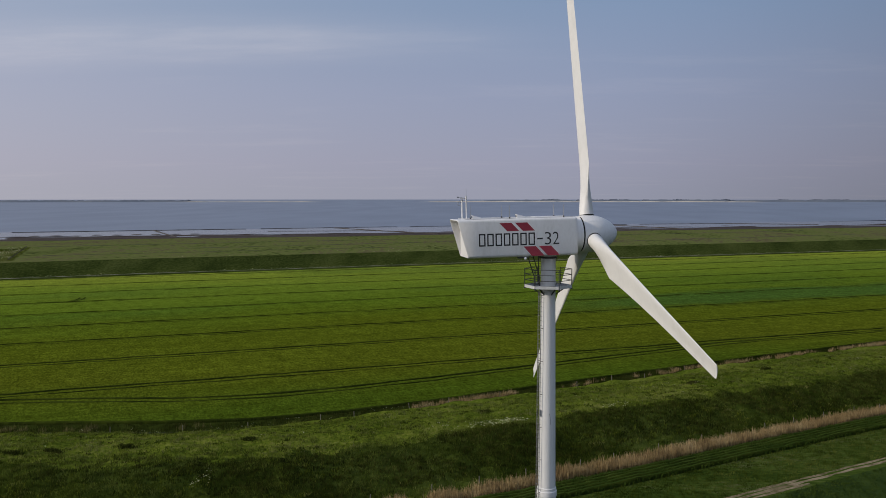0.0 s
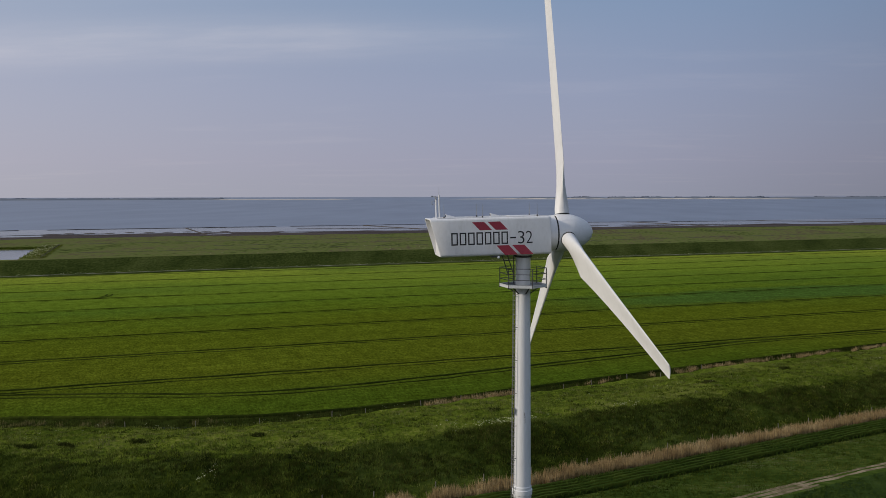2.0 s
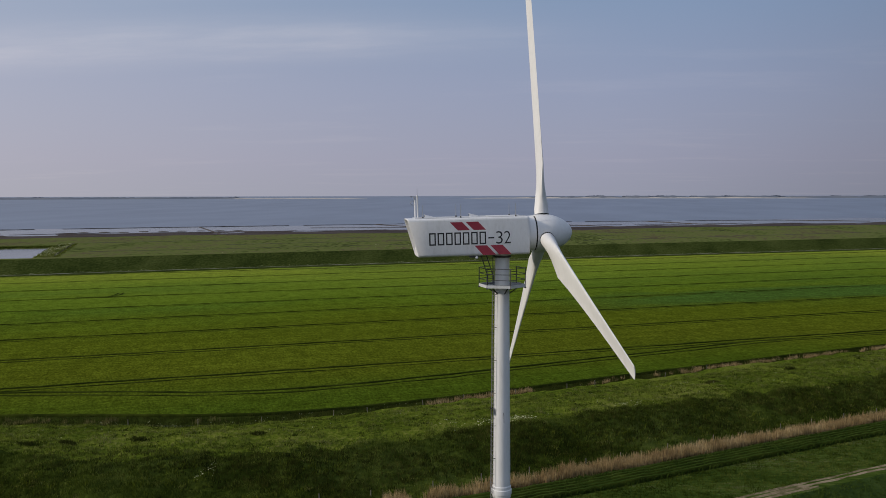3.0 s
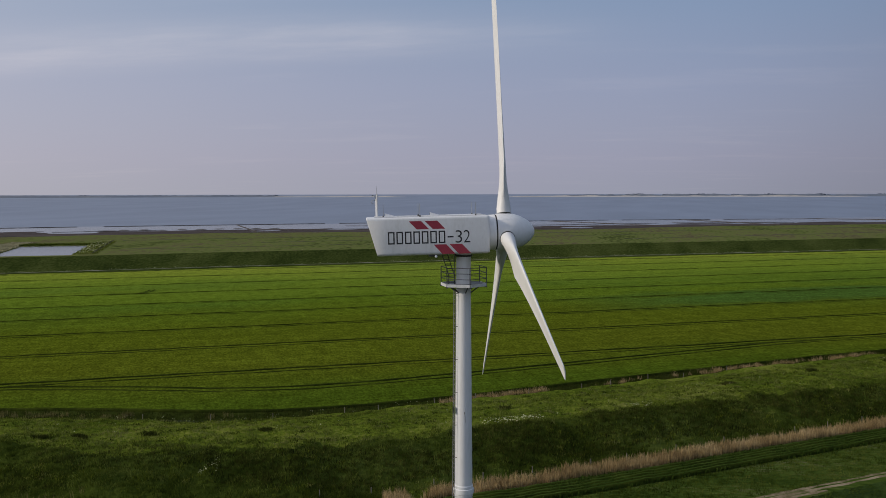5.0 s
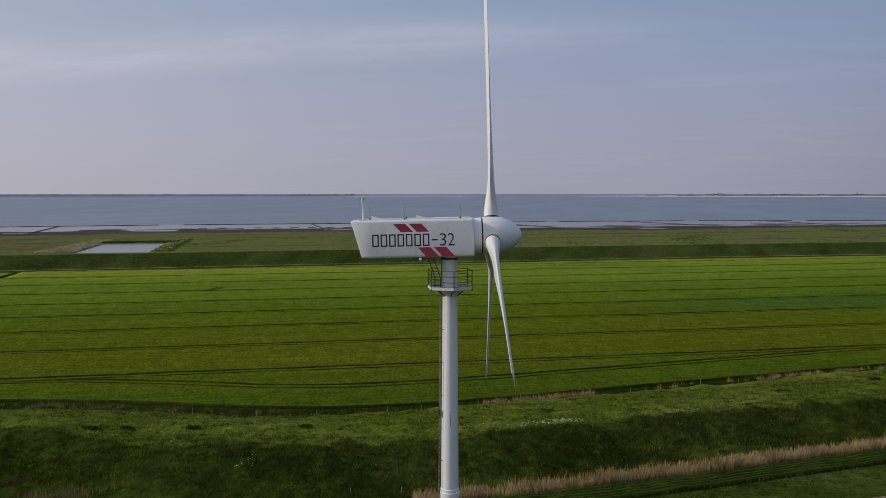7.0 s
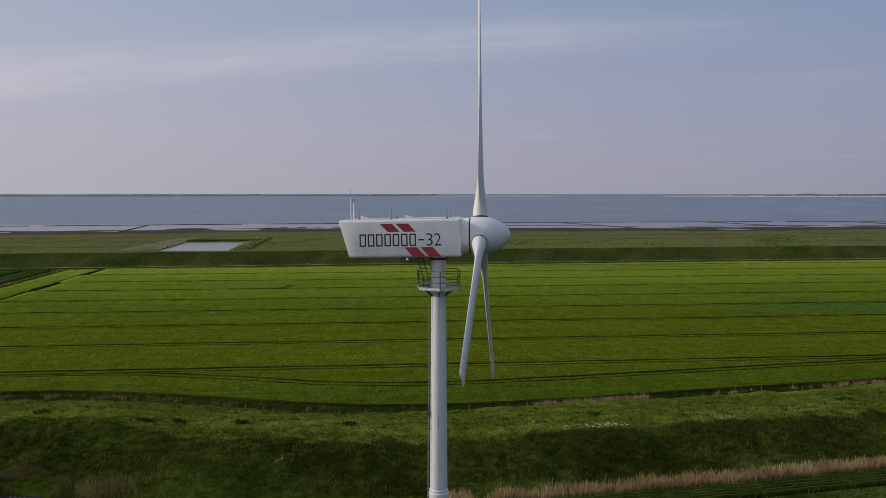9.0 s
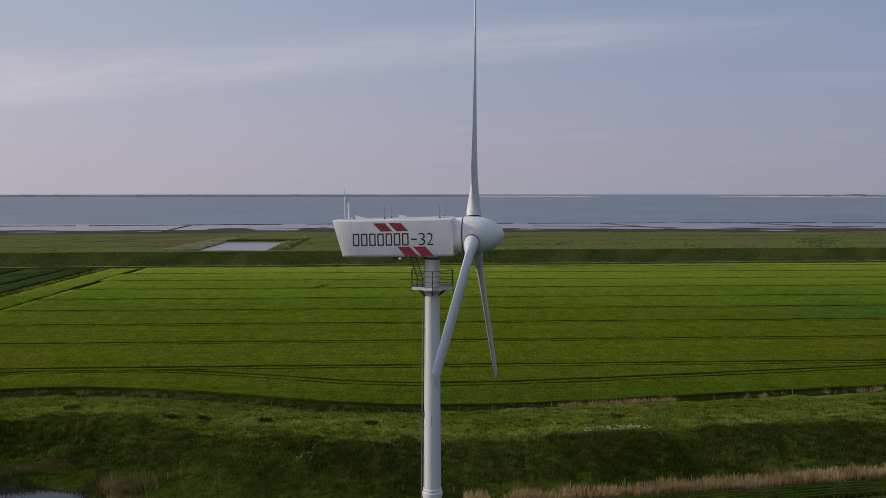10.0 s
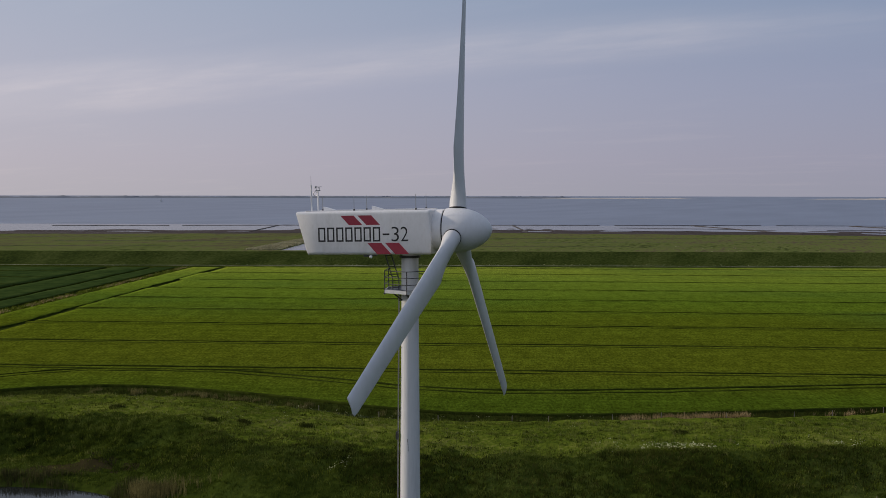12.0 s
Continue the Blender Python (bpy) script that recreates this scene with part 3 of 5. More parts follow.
tagged(sea, "slate-blue rippled sea reaching the horizon", "sea", kind="structure")
marsh_pond = sheet("water_marsh_pond", -102, -58, 541, 646, 2, 2, lambda u, v: 0.28, shallow_mat)
tagged(marsh_pond, "pale rectangular pond in the salt marsh", "pond", kind="structure")
bm = bmesh.new()
ring = []
for i in range(64):
    c, d = math.cos(i * math.pi / 32), math.sin(i * math.pi / 32)
    k = (1.05 + 0.02 * wobble(i, 0, 0.37)) / (abs(c) ** 4 + abs(d) ** 4) ** 0.25
    ring.append((*xy(-38 + 28 * k * c, 87 + 18 * k * d), -0.85))
bm.faces.new([bm.verts.new(p) for p in ring])
me = bpy.data.meshes.new("water_dike_pond")
bm.to_mesh(me)
bm.free()
me.materials.append(pond_mat)
tagged(new("water_dike_pond", me), "dark still pond at the foot of the dike", "pond", kind="structure")


# ---- crops ----
def strip(name, lo, hi, u0, u1, step, mat, h0, cross=False, rough=0.1, cells=6):
    """A slab of standing crop between two lines; cross: the lines run inland to sea."""
    n = max(2, int((u1 - u0) / step))
    vs, fs = [], []
    bev = min(0.25, h0 * 0.4)
    for i in range(n + 1):
        s = u0 + (u1 - u0) * i / n
        a, b = lo(s), hi(s)
        prof = [(a, 0.0), (a + 0.02, h0 - bev), (a + bev, h0)]
        prof += [(a + bev + (b - a - 2 * bev) * (j + 1) / (cells + 1), h0) for j in range(cells)]
        prof += [(b - bev, h0), (b - 0.02, h0 - bev), (b, 0.0)]
        for j, (t, z) in enumerate(prof):
            u, v = (t, s) if cross else (s, t)
            if 1 <= j < len(prof) - 1:
                z += rough * (wobble(u, v, 0.21, 5.5) + wobble(u, v, 0.9, 1.5))
            vs.append((*xy(u, v), z))
    k = len(prof)
    mi = []
    for i in range(n):
        for j in range(k - 1):
            # outer faces get the stem colour that holds the gap shade
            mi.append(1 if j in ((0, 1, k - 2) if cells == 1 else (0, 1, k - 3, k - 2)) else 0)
            q = (i * k + j, (i + 1) * k + j, (i + 1) * k + j + 1, i * k + j + 1)
            fs.append(q[::-1] if cross else q)
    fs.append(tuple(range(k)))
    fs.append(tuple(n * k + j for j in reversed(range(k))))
    return tagged(mesh_object(name, vs, fs, [mat, stem_shade], smooth=True, mat_index=mi + [1, 1]), "bright green young cereal crop between wheel tracks", "crop", "drilled strips of the field", "stuff")


T_LINES = [174.3, 205.4, 235.4, 264.7, 294.2, 325.5, 357.5, 389.4, 420.5]
CROP_H = 0.5
ULEFT, URIGHT = -98.0, 900.0


def head(u):
    return min(float(edge(u)) + 15.4, T_LINES[0] - 2.2)


GAP = 0.72
lines = [head] + [(lambda u, c=c: c + 0.35 * wobble(u, c, 0.02, 7.0) + 0.25 * wobble(u, c, 0.13, 3.0)) for c in T_LINES]
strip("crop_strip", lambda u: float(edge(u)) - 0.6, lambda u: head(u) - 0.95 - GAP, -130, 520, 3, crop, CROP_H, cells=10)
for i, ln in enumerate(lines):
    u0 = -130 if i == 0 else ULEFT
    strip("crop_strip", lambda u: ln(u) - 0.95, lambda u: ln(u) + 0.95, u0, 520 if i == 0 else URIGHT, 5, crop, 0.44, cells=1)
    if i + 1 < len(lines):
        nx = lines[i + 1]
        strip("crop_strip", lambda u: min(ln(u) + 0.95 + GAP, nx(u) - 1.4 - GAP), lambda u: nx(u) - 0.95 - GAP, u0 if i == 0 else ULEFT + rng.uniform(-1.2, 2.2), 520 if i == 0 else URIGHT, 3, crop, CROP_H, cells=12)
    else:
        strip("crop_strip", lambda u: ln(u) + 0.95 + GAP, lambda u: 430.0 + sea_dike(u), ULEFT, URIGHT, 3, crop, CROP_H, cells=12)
strip("crop_strip", lambda v: -113.5 + 0.5 * wobble(v, 0, 0.1), lambda v: -99.4 + 1.6 * wobble(v, 2, 0.07) + 0.8 * wobble(v, 5, 0.25), 160, 418, 4, crop, CROP_H, cross=True, cells=4)
tagged(strip("crop_strip", lambda v: -131.5 + 0.8 * wobble(v, 0, 0.05), lambda v: -120.8 + 0.5 * wobble(v, 3, 0.08), 110, 414, 4, crop_dark, 0.6, cross=True, cells=5), "dark blue-green leafy headland of a neighbouring field")
tagged(strip("crop_strip", lambda v: -152.0 + 2.0 * wobble(v, 1, 0.02), lambda v: -133.6 + 0.8 * wobble(v, 0, 0.05), 110, 414, 4, crop_dark, 0.6, cross=True, cells=5), "dark blue-green leafy headland of a neighbouring field")
left_lines = [110.0, 196.0, 236.0, 270.0, 301.0, 333.0, 362.0, 391.0, 414.0]
for a, b in zip(left_lines, left_lines[1:]):
    tagged(strip("crop_strip", lambda u: a + 0.9 + 0.6 * wobble(u, a, 0.05), lambda u: b - 0.9 + 0.6 * wobble(u, b, 0.05), -430, -154.5 + rng.uniform(-2, 1), 5, crop_dark, 0.6, cells=6), "dark blue-green leafy crop in a neighbouring field")

# ---- lanes ----
lane_ob = sheet("road_dike_lane", -700, 900, 438.2, 439.6, 200, 1, lambda u, v: 0.66 + 0.03 * wobble(u, v, 0.1), lane, sea_dike)
tagged(lane_ob, "narrow pale lane along the foot of the sea dike", "lane", kind="structure")


def ribbon(name, w0, w1, u0, u1, z, mat, jag=0.25, step=2.0):
    n = int((u1 - u0) / step)
    vs, fs = [], []
    for i in range(n + 1):
        u = u0 + (u1 - u0) * i / n
        e = float(edge(u))
        for j, w in enumerate((w0, (w0 * 2 + w1) / 3, (w0 + 2 * w1) / 3, w1)):
            ww = w + (jag * wobble(u, j, 0.3, 2.2) if j in (0, 3) else 0)
            vs.append((*xy(u, e + ww), z + (0.04 if j in (1, 2) else 0.0)))
    for i in range(n):
        for j in range(3):
            fs.append((i * 4 + j, (i + 1) * 4 + j, (i + 1) * 4 + j + 1, i * 4 + j + 1))
    return mesh_object(name, vs, fs, mat, smooth=True)


tagged(ribbon("road_farm_track", -64.35, -63.8, 30, 260, 0.04, track_mat, 0.5), "bare sandy wheel track beside a field", "track", kind="structure")
tagged(ribbon("road_farm_track_rut", -63.45, -62.95, 30, 260, 0.04, track_mat, 0.5), "second bare sandy rut of the wheel track", "track", kind="structure")
tagged(ribbon("road_farm_track_spur", -65.1, -64.7, 70, 88, 0.05, track_mat, 0.4), "short bare sandy spur of the track", "track", kind="structure")

# ---- turbine ----
AXIS = Vector((5.98, 51.51, -0.27))
turbine = new("wind_turbine")
turbine.matrix_basis = Matrix.Translation(AXIS)
tagged(turbine, "white three-bladed wind turbine with a boxy nacelle on a tubular tower", "wind turbine")
bm = bmesh.new()
loft(bm, [circle(0.68, -0.3, 48), circle(0.68, 0.0, 48), circle(0.535, 19.2, 48)])
part("tower", bm, tower_paint, turbine, "lower tubular steel tower section", smooth=True)
bm = bmesh.new()
loft(bm, [circle(0.535, 19.55, 48), circle(0.445, 31.0, 48), circle(0.44, 33.9, 48)])
part("tower", bm, tower_paint, turbine, "upper tubular steel tower section", smooth=True)
bm = bmesh.new()
loft(bm, [circle(r, z, 48) for r, z in ((0.536, 19.0), (0.57, 19.05), (0.575, 19.2), (0.615, 19.24), (0.62, 19.36), (0.62, 19.39), (0.615, 19.52), (0.575, 19.56), (0.57, 19.72), (0.534, 19.76))])
part("flange", bm, tower_paint, turbine, "bolted ring flange with rust streaks", smooth=True)
bm = bmesh.new()
loft(bm, [circle(r, z, 40) for r, z in ((0.44, 33.70), (0.53, 33.71), (0.55, 33.74), (0.55, 33.80), (0.46, 33.82))])
part("yaw_bearing", bm, dark_steel, turbine, "dark yaw bearing ring under the nacelle", smooth=True)

YAW, NTILT = radians(14.8), radians(1.3)
NAC = Matrix.Translation((0, 0, 33.93)) @ Matrix.Rotation(YAW, 4, "Z") @ Matrix.Rotation(-NTILT, 4, "Y")
HALF, TOP = 1.22, 2.24


def section(a_of, half, lo, hi, r=0.17, k=4):
    """A rounded rectangle across the nacelle; a_of gives how far along it each height lies."""
    pts = []
    for cb, cc, s in ((half - r, lo + r, -90), (half - r, hi - r, 0), (-half + r, hi - r, 90), (-half + r, lo + r, 180)):
        for i in range(k + 1):
            g = radians(s + 90 * i / k)
            b, c = cb + r * math.cos(g), cc + r * math.sin(g)
            pts.append((a_of(c), b, c))
    return pts


slant = lambda c: -5.15 - 0.62 * c / TOP
bm = bmesh.new()
loft(bm, [section(lambda c: -5.10, HALF - 0.06, 0.05, TOP - 0.06, 0.12), section(lambda c: slant(c) + 0.01, HALF - 0.055, 0.05, TOP - 0.055, 0.12), section(slant, HALF - 0.03, 0.02, TOP - 0.03, 0.15),
          section(lambda c: slant(c) + 0.04, HALF, 0, TOP), section(lambda c: -4.6, HALF, 0, TOP), section(lambda c: -2.0, HALF + 0.01, 0, TOP + 0.01), section(lambda c: 1.3, HALF, 0, TOP),
          section(lambda c: 1.40, HALF - 0.01, 0.01, TOP - 0.01), section(lambda c: 1.44, HALF - 0.045, 0.045, TOP - 0.045, 0.14)])
nacelle = part("nacelle", bm, paint, turbine, "boxy white fibreglass nacelle with a slanted rear hood", NAC, smooth=True)
bm = bmesh.new()
box(bm, (-5.135, -HALF + 0.08, 0.07), (-5.1, HALF - 0.08, TOP - 0.08), 0.01)
part("rear_plate", bm, paint, nacelle, "recessed white rear plate")
bm = bmesh.new()
box(bm, (-5.3, -1.02, TOP + 0.0), (1.25, -0.9, TOP + 0.045), 0.015)
part("roof_rail", bm, paint, nacelle)
bm = bmesh.new()
box(bm, (-5.3, 0.9, TOP + 0.0), (1.25, 1.02, TOP + 0.045), 0.015)
part("roof_rail", bm, paint, nacelle)
for a in (-4.62, -1.94):       # wedge-shaped air scoops; a black plate paints the dark inside of the rear opening
    bm = bmesh.new()
    z = TOP - 0.01
    outer = [[(a, -0.17, z), (a, 0.17, z), (a - 0.03, 0.14, z + 0.24), (a - 0.03, -0.14, z + 0.24)], [(a + 0.28, -0.17, z), (a + 0.28, 0.17, z), (a + 0.26, 0.13, z + 0.16), (a + 0.26, -0.13, z + 0.16)],
             [(a + 0.72, -0.13, z), (a + 0.72, 0.13, z), (a + 0.72, 0.09, z + 0.03), (a + 0.72, -0.09, z + 0.03)]]
    loft(bm, outer)
    scoop = part("air_scoop", bm, paint, nacelle, "wedge-shaped roof air scoop")
    bm = bmesh.new()
    box(bm, (a - 0.032, -0.09, z + 0.07), (a - 0.02, 0.09, z + 0.2), 0.004)
    part("opening", bm, rubber, scoop, "black plate for the dark inside of the scoop")
bm = bmesh.new()
box(bm, (-0.9, -0.55, TOP - 0.005), (0.9, 0.55, TOP + 0.05), 0.02)
part("roof_hatch", bm, paint, nacelle)
for a, b in ((-4.74, 0.0), (-2.62, -1.0), (-2.62, 0.92), (0.66, -1.0), (0.66, 0.92)):
    bm = bmesh.new()
    tube(bm, (a, b, TOP - 0.02), (a, b, TOP + 0.78), 0.02, 6, 0.011)
    rod = part("lightning_rod", bm, galv, nacelle, "thin upright lightning rod")
    bm = bmesh.new()
    loft(bm, [circle(0.05, TOP - 0.02, 10, a, b), circle(0.045, TOP + 0.1, 10, a, b)])
    part("foot", bm, dark_steel, rod)
bm = bmesh.new()
tube(bm, (-5.1, -0.63, TOP - 0.05), (-5.1, -0.63, TOP + 1.38), 0.042, 8)
mast = part("mast", bm, paint, nacelle, "grey steel mast")
bm = bmesh.new()
tube(bm, (-5.1, -0.63, TOP + 1.36), (-5.1, -0.63, TOP + 1.85), 0.012, 6, 0.006)
part("rod", bm, galv, mast)
bm = bmesh.new()
tube(bm, (-5.15, 0.38, TOP - 0.05), (-5.15, 0.38, TOP + 1.12), 0.045, 8)
vane = part("wind_sensor_mast", bm, paint, nacelle, "sensor mast with wind vane and cup anemometer")
bm = bmesh.new()
box(bm, (-5.19, 0.12, TOP + 1.08), (-5.11, 0.64, TOP + 1.13), 0.01)
part("crossbar", bm, galv, vane)
bm = bmesh.new()
tube(bm, (-5.15, 0.58, TOP + 1.12), (-5.15, 0.58, TOP + 1.3), 0.015, 6)
tube(bm, (-5.4, 0.58, TOP + 1.3), (-5.02, 0.58, TOP + 1.3), 0.012, 6)
box(bm, (-5.40, 0.57, TOP + 1.26), (-5.3, 0.59, TOP + 1.34))
part("wind_vane", bm, galv, vane)
bm = bmesh.new()
path_tube(bm, [(-5.29 + 0.12 * math.cos(radians(30 * i)), 0.38, TOP + 0.92 + 0.12 * math.sin(radians(30 * i))) for i in range(13)], 0.018, 6)
tube(bm, (-5.17, 0.38, TOP + 0.92), (-5.15, 0.38, TOP + 0.92), 0.02, 6)
part("ring_aerial", bm, galv, vane, "small round aerial loop")
bm = bmesh.new()
tube(bm, (-5.15, 0.16, TOP + 1.12), (-5.15, 0.16, TOP + 1.25), 0.015, 6)
for i in range(3):
    g = radians(120 * i + 20)
    tube(bm, (-5.15, 0.16, TOP + 1.24), (-5.15 + 0.11 * math.cos(g), 0.16 + 0.11 * math.sin(g), TOP + 1.24), 0.008, 5)
    bmesh.ops.create_icosphere(bm, subdivisions=1, radius=0.038, matrix=Matrix.Translation((-5.15 + 0.12 * math.cos(g), 0.16 + 0.12 * math.sin(g), TOP + 1.24)))
part("cup_anemometer", bm, galv, vane)

# markings on both flanks
KX, KZ = 0.01215, 0.01215


def flank(x, y, side):
    """From a drawing of the flank to the nacelle's own coordinates."""
    a = -4.52 + (x - 317) * KX
    return (a, side * (HALF + 0.012), (431 - y) * KZ)


def flat(pts, side, depth=0.006):
    bm = bmesh.new()
    front = [Vector(flank(x, y, side)) for x, y in pts]
    back = [p - Vector((0, side * depth, 0)) for p in front]
    loft(bm, [front, back])
    return bm


for side in (-1, 1):
    for pts in ([(418, 266), (477, 266), (515, 306), (456, 306)], [(494, 266), (555, 266), (592, 306), (533, 306)], [(535, 381), (596, 381), (639, 428), (577, 428)], [(612, 381), (672, 381), (716, 428), (656, 428)]):
        part("stripe", flat(pts, side), red, nacelle, "dark red slanted stripe")
    for i in range(7):        # maker's wordmark as plain hollow marks
        x0 = 316.5 + 40.6 * i
        bm = bmesh.new()
        for q in ([(x0, 315), (x0 + 6.5, 315), (x0 + 6.5, 375), (x0, 375)], [(x0 + 25.5, 315), (x0 + 32, 315), (x0 + 32, 375), (x0 + 25.5, 375)], [(x0 + 6.5, 315), (x0 + 25.5, 315), (x0 + 25.5, 321.5), (x0 + 6.5, 321.5)], [(x0 + 6.5, 368.5), (x0 + 25.5, 368.5), (x0 + 25.5, 375), (x0 + 6.5, 375)]):
            front = [Vector(flank(x, y, side)) for x, y in q]
            loft(bm, [front, [p - Vector((0, side * 0.006, 0)) for p in front]])
        part("mark", bm, black, nacelle, "plain black hollow mark")
    part("dash", flat([(603, 342), (632, 342), (632, 349), (603, 349)], side), black, nacelle)
    for ch, x0 in (("3", 641), ("2", 681)):
        cu = bpy.data.curves.new("digit", "FONT")
        cu.body, cu.size, cu.extrude, cu.offset = ch, 1.0, 0.004, -0.01
        tmp = new("digit", cu)
        me = bpy.data.meshes.new_from_object(tmp)
        bpy.data.objects.remove(tmp)
        bm = bmesh.new()
        bm.from_mesh(me)
        xs, ys = [v.co.x for v in bm.verts], [v.co.y for v in bm.verts]
        for v in bm.verts:
            fx, fy = (v.co.x - min(xs)) / (max(xs) - min(xs)), (v.co.y - min(ys)) / (max(ys) - min(ys))
            p = flank(x0 + 32 * (fx if side < 0 else 1 - fx), 375 - 60 * fy, side)
            v.co = (p[0], p[1] + v.co.z * -side, p[2])
        part("digit", bm, black, nacelle, "black painted digit")

# lamp and cable box under the nacelle
bm = bmesh.new()
box(bm, (-2.15, -1.1, -0.1), (-1.75, -0.8, 0.02), 0.02)
box(bm, (-1.7, -1.05, -0.06), (-1.45, -0.9, 0.02), 0.02)
lampb = part("lamp_bracket", bm, dark_steel, nacelle)
bm = bmesh.new()
bmesh.ops.create_uvsphere(bm, u_segments=16, v_segments=10, radius=0.085, matrix=Matrix.Translation((-1.74, -1.12, -0.1)))
part("lamp", bm, glass_lamp, lampb, "round white lamp", smooth=True)

# collar, seal and spinner
HUB_C = 1.17


def shaft(rings, k=48):
    bm = bmesh.new()
    loft(bm, [[Vector((z, p[1], HUB_C + p[0])) for p in circle(r, 0, k)] for r, z in rings])
    return bm


part("collar", shaft([(1.02, 1.40), (1.03, 1.46), (1.05, 1.5), (1.075, 1.88), (1.02, 1.92)]), paint, turbine, "round generator collar behind the rotor", NAC, True)
part("seal_ring", shaft([(1.04, 1.91), (1.045, 1.99)]), rubber, turbine, "black gap seal ring", NAC, True)
SPIN = [(1.0, 1.98), (1.10, 1.985), (1.12, 2.1), (1.14, 2.4), (1.125, 2.75), (1.06, 3.1), (0.94, 3.45), (0.77, 3.78), (0.56, 4.04), (0.35, 4.21), (0.16, 4.3), (0.03, 4.32)]
part("spinner", shaft(SPIN), paint, turbine, "rounded white spinner nose", NAC, True)

# blades
BLADE = [  # radius, chord, thickness ratio, twist: a round root, a shoulder, then straight to the tip
    (0.85, 0.86, 1.0, 0), (1.45, 0.86, 1.0, 4), (2.1, 0.99, 0.80, 14), (2.9, 1.25, 0.52, 16), (3.6, 1.47, 0.36, 15), (3.98, 1.59, 0.31, 14.2), (4.1, 1.60, 0.30, 14),
    (4.4, 1.57, 0.29, 13.5), (6.2, 1.41, 0.25, 11.5), (8.2, 1.26, 0.22, 9.5), (10.7, 1.10, 0.20, 7), (13.3, 0.96, 0.17, 5), (15.4, 0.86, 0.15, 3.5), (16.3, 0.82, 0.14, 3), (16.58, 0.77, 0.12, 3), (16.66, 0.62, 0.09, 3)]


def airfoil(chord, ratio, k=20):
    pts = []
    for i in range(k):
        t = 2 * math.pi * i / k
        x = math.cos(t)
        s = max(0.0, min(1.0, (1 - ratio) / 0.6))
        thin = 1.0 - s * 0.80 * (0.5 - 0.5 * x) ** 0.9
        pts.append((0.5 * chord * x, 0.5 * chord * ratio * math.sin(t) * thin + s * 0.05 * chord * (1 - x * x)))
    return pts


PITCH = -13.0


def blade_mesh():
    bm = bmesh.new()
    rings = []
    for r, chord, ratio, twist in BLADE:
        shift = 0.43 - 0.014 * max(0.0, r - 1.45) - chord / 2      # the leading edge is straight
        g = radians(twist + PITCH)
        ring = []
        for x, y in airfoil(chord, ratio):
            x += shift
            ring.append((y * math.cos(g) + x * math.sin(g), x * math.cos(g) - y * math.sin(g), r))
        rings.append(ring)
    loft(bm, rings)
    return bm


PHASE = 12.0
for i in range(3):
    m = NAC @ Matrix.Translation((2.52, 0, HUB_C)) @ Matrix.Rotation(radians(-(PHASE + 120 * i)), 4, "X")
    bl = part("blade", blade_mesh(), blade_paint, turbine, "long white tapering rotor blade", m, True)
    bm = bmesh.new()
    loft(bm, [circle(0.43, 1.02, 32), circle(0.452, 1.03, 32), circle(0.452, 1.13, 32), circle(0.43, 1.14, 32)])
    part("root_seal", bm, rubber, bl, "black root seal", smooth=True)

# service platform round the tower top
PLAT_Z = 32.05


def hexagon(r, z):
    return [(r * math.cos(radians(39.7 + 60 * i)), r * math.sin(radians(39.7 + 60 * i)), z) for i in range(6)]


platform = new("service_platform")
platform.parent = turbine
platform.matrix_basis = Matrix.Translation((0, 0, PLAT_Z)) @ Matrix.Rotation(YAW, 4, "Z")
tagged(platform, "galvanised six-sided service platform with a dark railing")
bm = bmesh.new()
loft(bm, [hexagon(1.38, -0.05), hexagon(1.40, -0.04), hexagon(1.40, -0.01), hexagon(1.38, 0.0)])
part("deck", bm, ladder_steel, platform, "dull grey walkway grating")
for i in range(6):        # channel section round the edge
    p, q = Vector(hexagon(1.43, 0)[i]), Vector(hexagon(1.43, 0)[(i + 1) % 6])
    bm = bmesh.new()
    sec = [(1.0, -0.11), (0.965, -0.11), (0.965, -0.095), (0.99, -0.09), (0.99, 0.045), (0.965, 0.05), (0.965, 0.065), (1.0, 0.065)]
    loft(bm, [[e * k + Vector((0, 0, z)) for k, z in sec] for e in (p, q)])
    part("edge_channel", bm, zinc, platform, "pale galvanised edge channel")
corner = hexagon(1.405, 0)
for i, p in enumerate(corner):
    bm = bmesh.new()
    tube(bm, (p[0], p[1], -0.16), (p[0], p[1], 1.04), 0.028, 8)
    post = part("rail_post", bm, dark_steel, platform)
    bm = bmesh.new()
    box(bm, (p[0] - 0.05, p[1] - 0.05, -0.18), (p[0] + 0.05, p[1] + 0.05, -0.1), 0.01)
    part("shoe", bm, dark_steel, post)
for z in (0.36, 0.70, 1.03):
    for i in range(6):
        p, q = corner[i], corner[(i + 1) % 6]
        bm = bmesh.new()
        tube(bm, (p[0], p[1], z), (q[0], q[1], z), 0.021, 6)
        part("rail", bm, dark_steel, platform)
for i in range(6):
    g = radians(39.7 + 60 * i)
    bm = bmesh.new()
    tube(bm, (0.44 * math.cos(g), 0.44 * math.sin(g), -0.52), (1.0 * math.cos(g), 1.0 * math.sin(g), -0.10), 0.04, 6)
    tube(bm, (0.44 * math.cos(g), 0.44 * math.sin(g), -0.10), (1.36 * math.cos(g), 1.36 * math.sin(g), -0.10), 0.045, 6)
    part("bracket", bm, dark_steel, platform)

# tower ladder with safety rail
LAD = radians(180 + 28)
ladder = new("ladder")
ladder.parent = turbine
tagged(ladder, "steel ladder fixed up the side of the tower")
ct, st = math.cos(LAD), math.sin(LAD)


